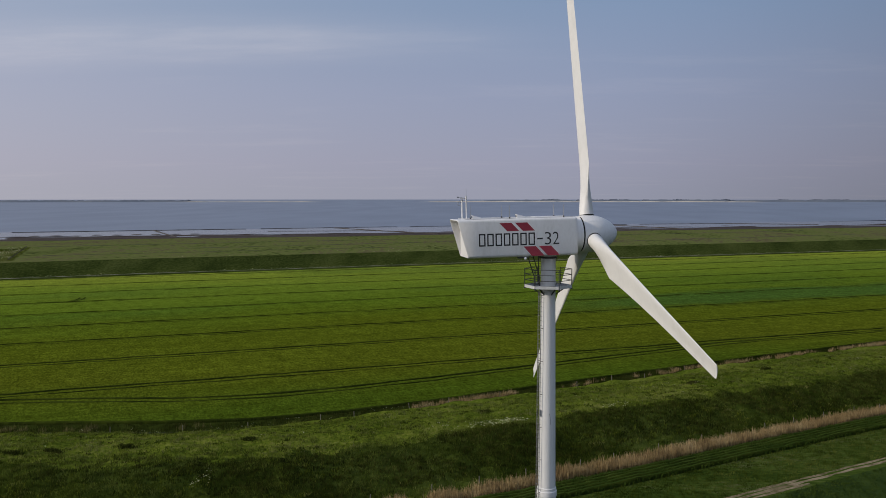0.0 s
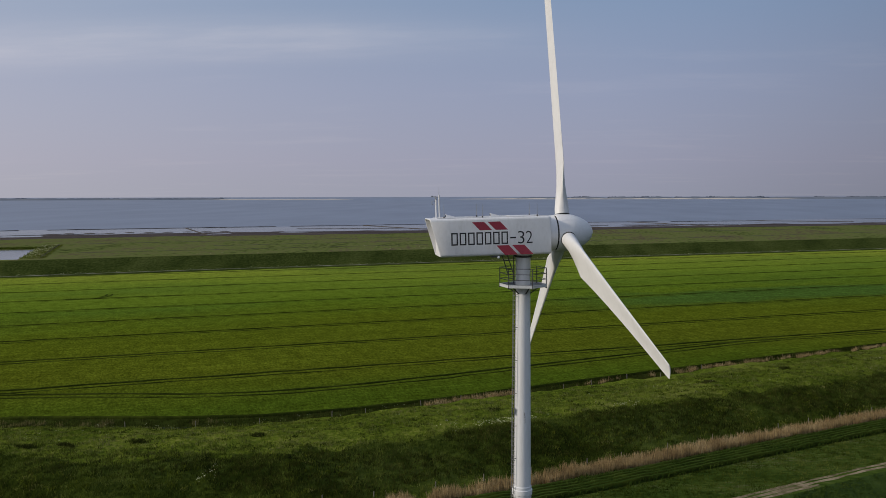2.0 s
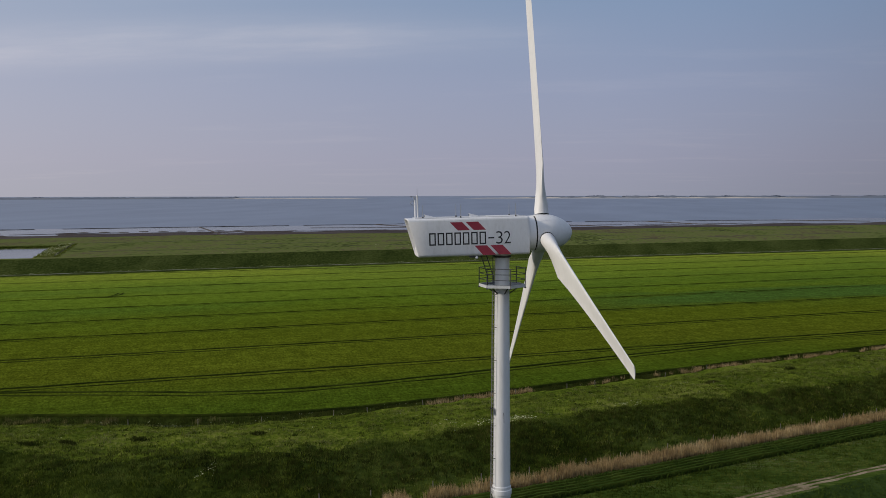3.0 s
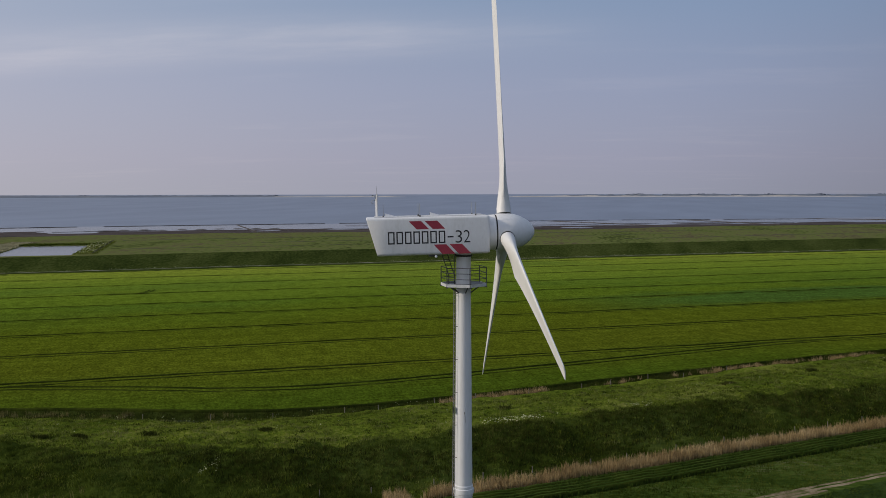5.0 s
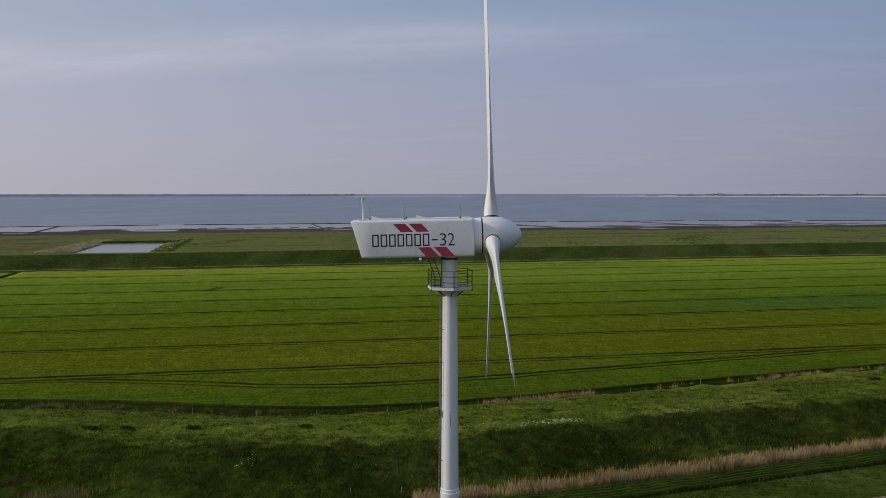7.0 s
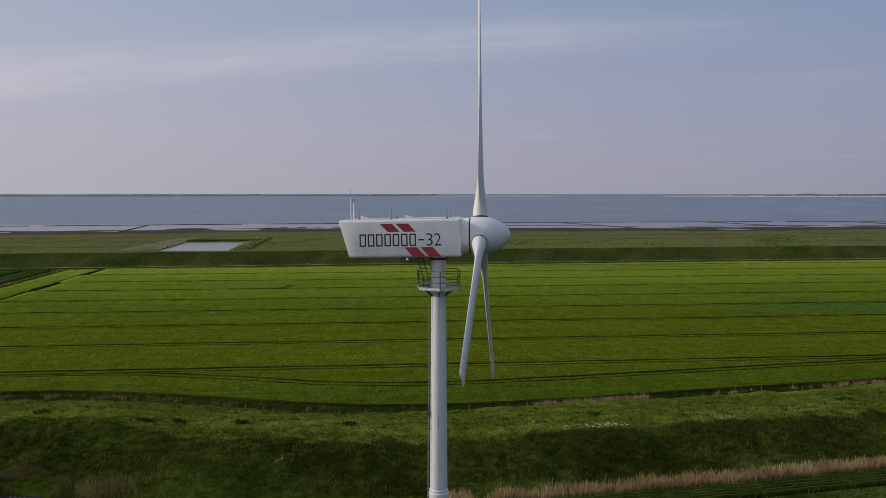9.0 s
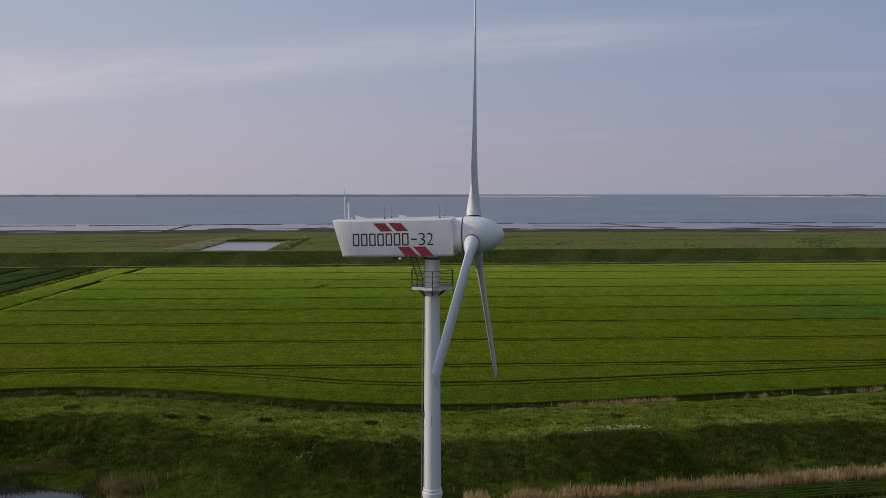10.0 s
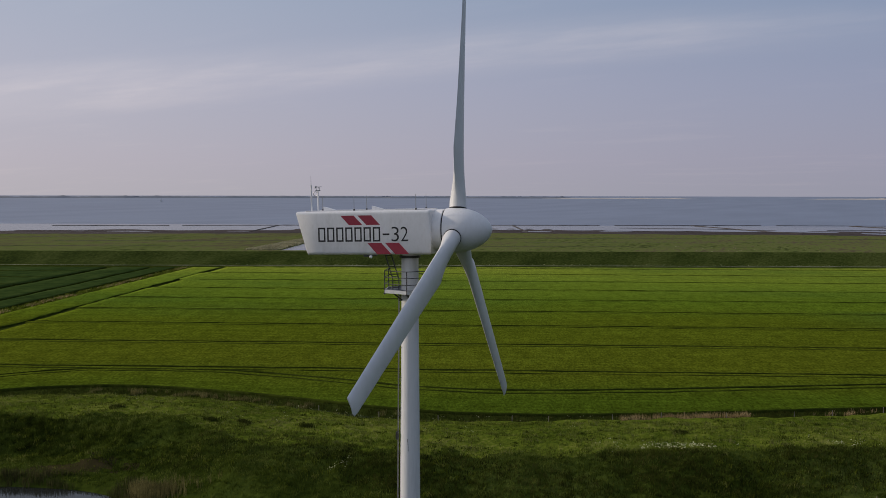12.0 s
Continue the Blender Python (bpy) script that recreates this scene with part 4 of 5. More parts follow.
def on_tower(z, off, side):
    r = 0.68 - (0.68 - 0.445) * min(z, 31.0) / 31.0 + off
    return (r * ct - side * st, r * st + side * ct, z)


for s in (-0.17, 0.17):
    bm = bmesh.new()
    tube(bm, on_tower(0.6, 0.12, s), on_tower(31.8, 0.12, s), 0.017, 6)
    part("stile", bm, ladder_steel, ladder)
bm = bmesh.new()
tube(bm, on_tower(0.6, 0.15, 0.0), on_tower(31.8, 0.15, 0.0), 0.011, 6)
part("safety_rail", bm, ladder_steel, ladder)
for i in range(108):
    z = 0.8 + 0.286 * i
    bm = bmesh.new()
    tube(bm, on_tower(z, 0.12, -0.22), on_tower(z, 0.12, 0.22), 0.017, 5)
    part("rung", bm, ladder_steel, ladder)
for i in range(16):
    z = 1.5 + 2.0 * i
    for sd in (-0.17, 0.17):
        bm = bmesh.new()
        tube(bm, on_tower(z, -0.03, sd), on_tower(z, 0.12, sd), 0.018, 5)
        part("standoff", bm, dark_steel, ladder)
bm = bmesh.new()
lo_, hi_ = on_tower(24.2, 0.1, -0.12), on_tower(24.62, 0.24, 0.12)
box(bm, [min(a, b) for a, b in zip(lo_, hi_)], [max(a, b) for a, b in zip(lo_, hi_)], 0.02)
part("rest_plate", bm, dark_steel, ladder, "dark folding rest plate")
bm = bmesh.new()
path_tube(bm, [(0.505 * math.cos(radians(g)), 0.505 * math.sin(radians(g)), z) for g, z in ((-76, 24.35), (-73, 24.2), (-71, 23.95), (-70.5, 23.7))], 0.012, 5)
part("scratch", bm, dark_steel, turbine, "thin dark scrape on the tower paint")

# short ladder from the platform into the nacelle, with a hoop post
LADDER_FOOT, LADDER_KNEE, LADDER_TOP = Vector((-0.90, -0.1, 0.0)), Vector((-0.90, -0.1, 0.55)), Vector((-1.36, -0.1, 1.95))
lad2 = new("hatch_ladder")
lad2.parent = platform
tagged(lad2, "dark short ladder up to the nacelle hatch")
for d in (0.0, 0.33):
    bm = bmesh.new()
    path_tube(bm, [p + Vector((d, 0, 0)) for p in (LADDER_FOOT, LADDER_KNEE, LADDER_TOP)], 0.03, 6)
    part("stile", bm, dark_steel, lad2)
for i in range(7):
    k = 0.1 + i * 0.28
    p = LADDER_FOOT.lerp(LADDER_KNEE, k / 0.55) if k < 0.55 else LADDER_KNEE.lerp(LADDER_TOP, (k - 0.55) / 1.45)
    bm = bmesh.new()
    tube(bm, p, p + Vector((0.33, 0, 0)), 0.022, 6)
    part("rung", bm, dark_steel, lad2)
bm = bmesh.new()
path_tube(bm, [(-0.5, 0.35, 0.05), (-0.5, 0.35, 1.75), (-0.42, 0.1, 1.8)], 0.025, 6)
part("cable_pipe", bm, dark_steel, platform)


# ---- small growth ----
def scatter(n, u0, u1, w0, w1, keep=None, by_v=False):
    """Random places in a band along the old dike (or between two v)."""
    u = rng.uniform(u0, u1, n)
    w = rng.uniform(w0, w1, n)
    v = w if by_v else edge(u) + w
    if keep is not None:
        ok = np.array([keep(a, b) for a, b in zip(u, v)])
        u, v = u[ok], v[ok]
    return u, v


def blades(name, u, v, hmin, hmax, width, per, spread, lean, mat, label, category, base=None):
    """Tufts of pointed blades, joined into one mesh."""
    n = len(u)
    z0 = np.array([height(a, b) for a, b in zip(u, v)]) if base is None else np.full(n, base)
    x0, y0 = u * CA - v * SA, u * SA + v * CA
    k = n * per
    X, Y, Z = np.repeat(x0, per), np.repeat(y0, per), np.repeat(z0, per)
    X, Y = X + rng.normal(0, spread, k), Y + rng.normal(0, spread, k)
    H = np.repeat(rng.uniform(hmin, hmax, n), per) * rng.uniform(0.7, 1.1, k)
    g = rng.uniform(0, 2 * np.pi, k)
    L = rng.uniform(0, lean, k) * H
    d = rng.uniform(0, 2 * np.pi, k)
    wx, wy = np.cos(g) * width, np.sin(g) * width
    P = np.empty((k, 5, 3))
    P[:, 0] = np.stack([X - wx, Y - wy, Z - 0.08], 1)
    P[:, 1] = np.stack([X + wx, Y + wy, Z - 0.08], 1)
    mx, my = X + 0.3 * L * np.cos(d), Y + 0.3 * L * np.sin(d)
    P[:, 2] = np.stack([mx + wx * 0.8, my + wy * 0.8, Z + 0.6 * H], 1)
    P[:, 3] = np.stack([mx - wx * 0.8, my - wy * 0.8, Z + 0.6 * H], 1)
    P[:, 4] = np.stack([X + L * np.cos(d), Y + L * np.sin(d), Z + H], 1)
    b = np.arange(k) * 5
    F = [f for i in b.tolist() for f in ((i, i + 1, i + 2, i + 3), (i + 3, i + 2, i + 4))]
    ob = mesh_object(name, P.reshape(-1, 3).tolist(), F, mat)
    return tagged(ob, label, category, kind="stuff")


def patch(s, seed, cut):
    return lambda a, b: wobble(a, b, s, seed) > cut


not_pond = lambda a, b: pond(a, b) > 1.04
not_bare = lambda a, b: math.hypot((a + 22.5) / 6, (b - 109.8) / 1.6) > 0.8 + 0.5 * wobble(a, b, 0.5, 3.0)
u, v = scatter(25000, -110, 200, -36, -7.6, lambda a, b: across(a, b) > crest(a) - 0.6 + 1.5 * wobble(a, b, 0.3, 2.9))
blades("grass_top", u, v, 0.12, 0.32, 0.028, 3, 0.2, 1.5, tuft_green, "rough tufted meadow grass on the dike top", "grass")
u, v = scatter(8000, -110, 200, -37, -30, not_pond)
blades("grass_crest", u, v, 0.15, 0.38, 0.03, 4, 0.24, 1.5, tuft_mid, "mixed rough grass along the dike shoulder", "grass")
u, v = scatter(33000, -110, 200, -46.5, -30, lambda a, b: across(a, b) < crest(a) + 1.5 * wobble(a, b, 0.3, 2.9) and not_pond(a, b) and not_bare(a, b))
blades("grass_slope", u, v, 0.12, 0.36, 0.035, 5, 0.26, 1.5, tuft_slope, "long dark grass on the dike slope", "grass")
u, v = scatter(6000, -110, 200, -46, -33, lambda a, b: wobble(a, b, 0.09, 3.3) > 0.12 and not_pond(a, b))
blades("weeds_slope", u, v, 0.25, 0.5, 0.04, 7, 0.34, 1.5, tuft_dark, "dark rank weeds and nettles on the dike slope", "weeds")
u, v = scatter(4200, -120, 240, -6.6, -2.0, lambda a, b: wobble(a, b, 0.11, 2.2) > 0.0)
blades("grass_ditch_bank", u, edge(u) + (v - edge(u)) * narrow(u), 0.2, 0.5, 0.03, 5, 0.24, 0.8, tuft_mid, "rough mid-green grass in the field ditch", "grass")
# dark blades carry on the painted shade along the crop's edge
u, v = scatter(9000, -120, 240, -6.9, -0.8)
blades("grass_ditch", u, edge(u) + (v - edge(u)) * narrow(u), 0.25, 0.6, 0.03, 5, 0.22, 0.6, tuft_dark, "ditch grass coloured dark for the shade beside the field", "grass")
u, v = scatter(13000, 24, 200, -48, -40, lambda a, b: b - float(edge(a)) < -43.5 + 6 * wobble(a, b, 0.08, 1.7))
blades("grass_foot", u, v, 0.15, 0.4, 0.03, 4, 0.2, 0.6, tuft_mid, "lush green grass at the dike foot", "grass")
u, v = scatter(14000, -70, 34, -66, -41, lambda a, b: not_pond(a, b) and not_bare(a, b))
blades("grass_pond_bank", u, v, 0.15, 0.42, 0.035, 4, 0.26, 1.5, tuft_mid, "dark grass on the bank above the pond", "grass")
u, v = scatter(4000, -70, 34, -60, -41, lambda a, b: wobble(a, b, 0.12, 7.0) > 0.1 and not_pond(a, b))
blades("grass_pond_light", u, v, 0.12, 0.3, 0.03, 4, 0.26, 0.8, tuft_green, "patches of fresher grass on the bank", "grass")
u, v = scatter(5000, -75, -17, -41, -34, lambda a, b: not_pond(a, b) and not_bare(a, b) and wobble(a, b, 0.12, 4.4) > -0.3)
blades("weeds_hollow", u, v, 0.25, 0.5, 0.04, 5, 0.3, 1.5, tuft_slope, "dark rank weeds in the hollow below the dike crest", "weeds")
u, v = scatter(8000, 14, 200, -43, -31.5, lambda a, b: across(a, b) < crest(a) - 0.3 and wobble(a, b, 0.07, 2.9) > -0.3)
blades("nettles_slope", u, v, 0.2, 0.55, 0.04, 5, 0.3, 1.5, nettle, "dark brownish nettles and weeds on the dike slope", "weeds")
u, v = scatter(1000, -100, 180, -34, -7.5)
blades("tussock_dark", u, v, 0.14, 0.32, 0.05, 16, 0.36, 1.6, tuft_slope, "small dark tussocks scattered over the dike top", "grass")
u, v = scatter(2600, -100, 180, -34, -7.5)
blades("tussock_pale", u, v, 0.2, 0.5, 0.04, 13, 0.32, 1.5, tuft_pale, "small pale green tussocks scattered over the dike top", "grass")
u, v = scatter(1500, -90, 190, -45, -34.5, lambda a, b: not_pond(a, b) and not_bare(a, b) and wobble(a, b, 0.1, 1.1) > 0.05)
blades("tussock_slope_fresh", u, v, 0.25, 0.55, 0.04, 13, 0.34, 1.5, tuft_green, "fresh green tussocks on the dike slope", "grass")
u, v = scatter(3200, -90, 190, -46, -33, lambda a, b: not_pond(a, b) and not_bare(a, b) and wobble(a, b, 0.14, 7.7) > -0.1)
blades("tussock_slope", u, v, 0.25, 0.5, 0.04, 9, 0.3, 1.5, tuft_mid, "lighter tussocks on the dark dike slope", "grass")
for cu, cw, size in ((-26, -27, 0.55), (-8, -31, 0.6), (-3, -29, 0.5), (6, -26, 0.5), (22, -24, 0.4), (60, -21, 0.45), (103, -24, 0.5), (128, -19, 0.5)):
    u = rng.normal(cu, size, 40)
    v = edge(u) + cw + rng.normal(0, 0.8 * size, 40)
    blades("low_shrub", u, v, 0.2, 0.5, 0.06, 7, 0.24, 1.5, tuft_dark, "low dark shrubby weed clump on the dike", "shrub")
# reeds
u, v = scatter(13000, 34, 230, -48.4, -46.2, lambda a, b: wobble(a, b, 0.12, 2.0) > -0.62)
blades("reed_bed", u, v, 0.7, 1.6, 0.026, 4, 0.14, 0.25, reed_mat, "belt of dry straw-coloured reeds along a ditch", "reeds")
u, v = scatter(6500, 40, 240, -5.4, -2.6, lambda a, b: wobble(a, b, 0.55, 1.9) + 0.6 * wobble(a, b, 0.13, 6.1) > (-0.25 if 54 < a < 76 else 0.05 if a > 112 else 0.42 if a > 78 else 9))
blades("reed_ditch", u, edge(u) + (v - edge(u)) * narrow(u), 0.5, 1.2, 0.018, 4, 0.22, 0.35, reed_mat, "patches of dry reeds in the field ditch", "reeds")
u, v = scatter(3600, -48, 22, -5.6, -2.6, lambda a, b: wobble(a, b, 0.16, 5.4) + 0.9 * wobble(a, b, 0.6, 2.0) > (0.12 if a < -8 else 0.34))
blades("reed_ditch_thin", u, edge(u) + (v - edge(u)) * narrow(u), 0.5, 1.1, 0.016, 3, 0.16, 0.22, reed_mid, "thin dry reeds in the field ditch", "reeds")
th = rng.uniform(0, 2 * np.pi, 5000)
rr = rng.uniform(0.99, 1.14, 5000)
kk = rr / (np.abs(np.cos(th)) ** 4 + np.abs(np.sin(th)) ** 4) ** 0.25
u, v = -38 + 28 * kk * np.cos(th), 87 + 18 * kk * np.sin(th)
ok = np.array([wobble(a, b, 0.16, 6.6) > -0.35 for a, b in zip(u, v)])
u, v = u[ok], v[ok]
blades("reed_pond", u, v, 0.6, 1.3, 0.025, 5, 0.2, 0.3, reed_dull, "dull brownish reeds fringing the dark pond", "reeds")
u, v = rng.normal(-9.5, 2.4, 500), rng.normal(100.6, 1.2, 500)
ok = np.array([not_pond(a, b) for a, b in zip(u, v)])
u, v = u[ok], v[ok]
blades("reed_tall", u, v, 0.9, 1.5, 0.022, 6, 0.2, 0.3, reed_mid, "taller greyish reeds at the pond's corner", "reeds")
u = rng.uniform(-17, 14, 3600)
v = 100.8 - 0.53 * (u + 15) + rng.uniform(-5, 0.8, 3600)
ok = np.array([not_pond(a, c) and wobble(a, c, 0.25, 1.0) > -0.25 for a, c in zip(u, v)])
u, v = u[ok], v[ok]
blades("reed_bank", u, v, 0.6, 1.2, 0.02, 5, 0.2, 0.35, reed_mid, "dry reeds between pond and ditch", "reeds")
u, v = scatter(2500, -119.5, -114, 150, 418, by_v=True)
blades("weeds_boundary", u, v, 0.4, 1.0, 0.08, 4, 0.25, 0.4, tuft_green, "weedy growth along the boundary ditch", "weeds")
u, v = scatter(1600, -118.5, -115.5, 170, 418, lambda a, b: wobble(a, b, 0.05, 3.0) > -0.1, by_v=True)
blades("reed_boundary", u, v, 0.4, 0.9, 0.05, 4, 0.3, 0.4, reed_mat, "pale dry stalks along the boundary ditch", "reeds")
u, v = scatter(2600, -124, -101, 546, 690, lambda a, b: a < -103.5 + 3 * wobble(b, 0, 0.08) and a > -124 + 0.06 * (b - 546), by_v=True)
blades("reed_marsh", u, v, 0.4, 1.1, 0.3, 5, 0.8, 1.5, marsh_reed, "greyish reed mound beside the marsh pond", "reeds")
u, v = scatter(900, -104, -50, 648, 664, by_v=True)
blades("reed_far_bank", u, v, 0.5, 1.2, 0.2, 4, 0.6, 0.6, tuft_mid, "dark green reeds on the far bank of the marsh pond", "reeds")
u, v = scatter(1100, -57, -44, 546, 690, by_v=True)
blades("weeds_marsh", u, v, 0.3, 0.75, 0.22, 4, 0.7, 1.4, tuft_pale, "pale green weeds beside the marsh pond", "weeds")


def umbels(name, u, v, hmin, hmax, size, per, spread, label):
    """Flat white flower heads, six-sided and slightly domed, on thin stems."""
    vs, fs, mi = [], [], []
    for a, b in zip(u, v):
        z0 = height(a, b)
        for _ in range(per):
            x, y = xy(a + rng.normal(0, spread), b + rng.normal(0, spread))
            h, s = rng.uniform(hmin, hmax), size * rng.uniform(0.6, 1.3)
            i = len(vs)
            vs.append((x, y, z0 + h + 0.25 * s))
            g0 = rng.uniform(0, 1)
            tx, ty = rng.normal(0, 0.25, 2)
            for k in range(6):
                g = g0 + k * math.pi / 3
                cx, cy = s * math.cos(g), s * math.sin(g)
                vs.append((x + cx, y + cy, z0 + h + tx * cx + ty * cy))
            fs += [(i, i + 1 + k, i + 1 + (k + 1) % 6) for k in range(6)]
            vs += [(x - 0.012, y, z0), (x + 0.012, y, z0), (x, y, z0 + h)]
            fs.append((i + 7, i + 8, i + 9))
            mi += [0] * 6 + [1]
    return tagged(mesh_object(name, vs, fs, [flower_mat, tuft_green], mat_index=mi), label, "flowers", kind="stuff")


def clump(n, cu, cv, su, sv):
    return rng.normal(cu, su, n), rng.normal(cv, sv, n)


u, v = clump(60, 56.8, 111.4, 3.4, 0.8)
umbels("cow_parsley_patch", u, v, 0.4, 0.9, 0.085, 4, 0.25, "dense patch of white umbel flowers on the dike edge")
u, v = clump(18, 80.2, 114.6, 2.6, 0.7)
umbels("cow_parsley_patch", u, v, 0.4, 0.8, 0.07, 4, 0.25, "smaller patch of white umbel flowers on the dike edge")
u, v = clump(9, 14.4, 103.4, 0.9, 0.6)
umbels("cow_parsley_bush", u, v, 0.5, 1.0, 0.065, 4, 0.3, "tall white umbel plants at the dike foot")
u, v = scatter(110, -40, 170, -33, -14, patch(0.05, 8.0, -0.05))
umbels("cow_parsley", u, v, 0.3, 0.6, 0.06, 3, 0.25, "scattered white umbel flowers in the dike grass")
u, v = scatter(26, 0, 60, -7.4, -5.6)
umbels("cow_parsley_ditch", u, v, 0.4, 0.8, 0.06, 3, 0.25, "white umbel flowers along the ditch")
u, v = scatter(240, -100, 420, 441, 443.5, by_v=True)
v = v + np.array([sea_dike(a) for a in u])
umbels("cow_parsley_lane", u, v, 0.2, 0.5, 0.11, 3, 0.5, "white flower verge beside the dike lane")
u, v = scatter(260, -57, -46, 552, 690, by_v=True)
umbels("marsh_flowers", u, v, 0.4, 0.8, 0.2, 3, 0.6, "pale flowers beside the marsh pond")
u, v = scatter(260, 30, 420, 500, 610, patch(0.012, 2.5, 0.1), by_v=True)
umbels("marsh_flowers", u, v, 0.3, 0.6, 0.2, 2, 0.8, "pale flower patches in the salt marsh")


def fence_post(u, v, h):
    bm = bmesh.new()
    loft(bm, [circle(0.055, -0.3, 8), circle(0.052, h - 0.03, 8), circle(0.035, h, 8)])
    me = bpy.data.meshes.new("fence_post")
    bm.to_mesh(me)
    bm.free()
    me.materials.append(post_wood)
    ob = new("fence_post", me)
    ob.matrix_basis = pose(*xy(u, v), height(u, v), rng.normal(0, 3), rng.normal(0, 3), 0)
    return tagged(ob, "weathered wooden fence post in the grass", "fence post", "fence posts along the dike")


for i in range(19):
    uu = 26 + 7.4 * i + rng.normal(0, 0.6)
    fence_post(uu, float(edge(uu)) - 45.0, 0.9)
for i in range(13):
    uu = 6 + 9.2 * i + rng.normal(0, 1.2)
    fence_post(uu, float(edge(uu)) - 7.4 * float(narrow(uu)), 0.95)

# ridged crop rows beside the reeds, then dark crop past the track
for i in range(5):
    w = -49.3 - 0.86 * i
    tagged(strip("crop_row", lambda s: float(edge(s)) + w - 0.36, lambda s: float(edge(s)) + w + 0.36, 30, 260, 0.8, row_leaf, 0.55, rough=0.13, cells=2), "leafy dark green ridge of row crop", "crop row", "ridged crop rows", "stuff")
u, v = scatter(14000, 28, 230, -53.2, -48.9)
blades("row_crop_leaves", u, v, 0.45, 0.72, 0.06, 4, 0.14, 0.9, row_leaf, "leafy tops of the ridged row crop", "crop")
u, v = scatter(16000, 30, 180, -80, -66.5)
blades("near_crop_leaves", u, v, 0.15, 0.32, 0.06, 4, 0.2, 1.2, row_leaf, "leafy tops of the dark crop", "crop", base=0.32)
u, v = scatter(15000, 30, 200, -63, -53.5)
blades("grass_verge", u, v, 0.12, 0.35, 0.04, 4, 0.2, 0.8, tuft_mid, "short rough grass beside the farm track", "grass")
verge = ribbon("grass_verge_sheet", -66.0, -53.4, 30, 300, 0.02, verge_grass)
tagged(verge, "strip of short grass beside the farm track", "grass", kind="structure")
tagged(strip("crop_field_near", lambda s: float(edge(s)) - 110, lambda s: float(edge(s)) - 66.2, 20, 300, 1.6, crop_dark, 0.4, rough=0.08, cells=24), "dense dark green crop beside the farm track", "crop", kind="stuff")


# ---- brushwood groynes on the mudflat ----
def groyne(u0, v0, u1, v1, h=0.75, wdt=1.3):
    n = max(3, int(math.hypot(u1 - u0, v1 - v0) / 6))
    d = Vector((u1 - u0, v1 - v0, 0)).normalized()
    nx_, ny_ = -d.y, d.x
    vs, fs = [], []
    for i in range(n + 1):
        k = i / n
        u, v = u0 + (u1 - u0) * k, v0 + (v1 - v0) * k
        hh = h * (0.8 + 0.4 * wobble(u, v, 0.11, 3.0))
        for off, z in ((-0.5, -0.8), (-0.42, hh * 0.85), (0.0, hh), (0.42, hh * 0.85), (0.5, -0.8)):
            vs.append((*xy(u + nx_ * off * wdt, v + ny_ * off * wdt), SEA_Z + z))
    for i in range(n):
        for j in range(4):
            fs.append((i * 5 + j, (i + 1) * 5 + j, (i + 1) * 5 + j + 1, i * 5 + j + 1))
    fs += [(0, 1, 2, 3, 4), tuple(n * 5 + j for j in (4, 3, 2, 1, 0))]
    return tagged(mesh_object("brushwood_groyne", vs, fs, brush), "dark brushwood groyne on the tidal flat", "groyne", "groynes along the shore")


OUTER = [(-480, -345), (-330, -113), (-85, 168), (186, 363), (381, 556), (575, 700), (720, 860)]
for a, b in OUTER:
    va, vb = [float(np.interp(x, [-500, -347, -217, -100, 100, 363, 557, 700, 900], [988, 1004, 1020, 1040, 1050, 1062, 1060, 1038, 1015])) for x in (a, b)]
    groyne(a, va, b, vb)
for a, b, c, d in ((-217, 1020, -203, 830), (62, 1048, 72, 850), (277, 1050, 330, 830), (465, 1055, 530, 830), (659, 1050, 662, 840), (858, 1018, 945, 930)):
    groyne(a, b, c, d, 0.9, 1.8)
for a, b, c, d in ((390, 928, 562, 939), (584, 944, 733, 906), (120, 900, 262, 880), (180, 975, 300, 945), (-120, 905, -20, 920)):
    groyne(a, b, c, d, 0.5, 1.6)
# rows of small mud heaps in the shallows
for i in range(9):
    bm = bmesh.new()
    bmesh.ops.create_icosphere(bm, subdivisions=2, radius=1.0)
    for vv in bm.verts:
        vv.co *= 1 + 0.2 * noise.noise(vv.co * 1.7 + Vector((i, 0, 0)))
        vv.co = Vector((vv.co.x * 5.5, vv.co.y * 9.0, vv.co.z * 0.45))
    me = bpy.data.meshes.new("mud_heap")
    bm.to_mesh(me)
    bm.free()
    me.materials.append(brush)
    ob = new("mud_heap", me)
    ob.matrix_basis = pose(*xy(-56 + 19.0 * i, 935 + rng.normal(0, 4)), SEA_Z, 0, 0, 26)
    tagged(ob, "low mud heap standing in shallow water", "mud heap", "mud heaps off the shore")

# fence beside the marsh pond
bm = bmesh.new()
for i in range(40):
    p = xy(-46, 550 + 3.6 * i)
    tube(bm, (*p, 0.3), (*p, 1.9), 0.09, 5)
for z in (1.1, 1.7):
    tube(bm, (*xy(-46, 550), z), (*xy(-46, 692), z), 0.05, 5)
me = bpy.data.meshes.new("marsh_fence")
bm.to_mesh(me)
bm.free()
me.materials.append(brush)
tagged(new("marsh_fence", me), "dark wooden fence beside the marsh pond", "fence", kind="stuff")


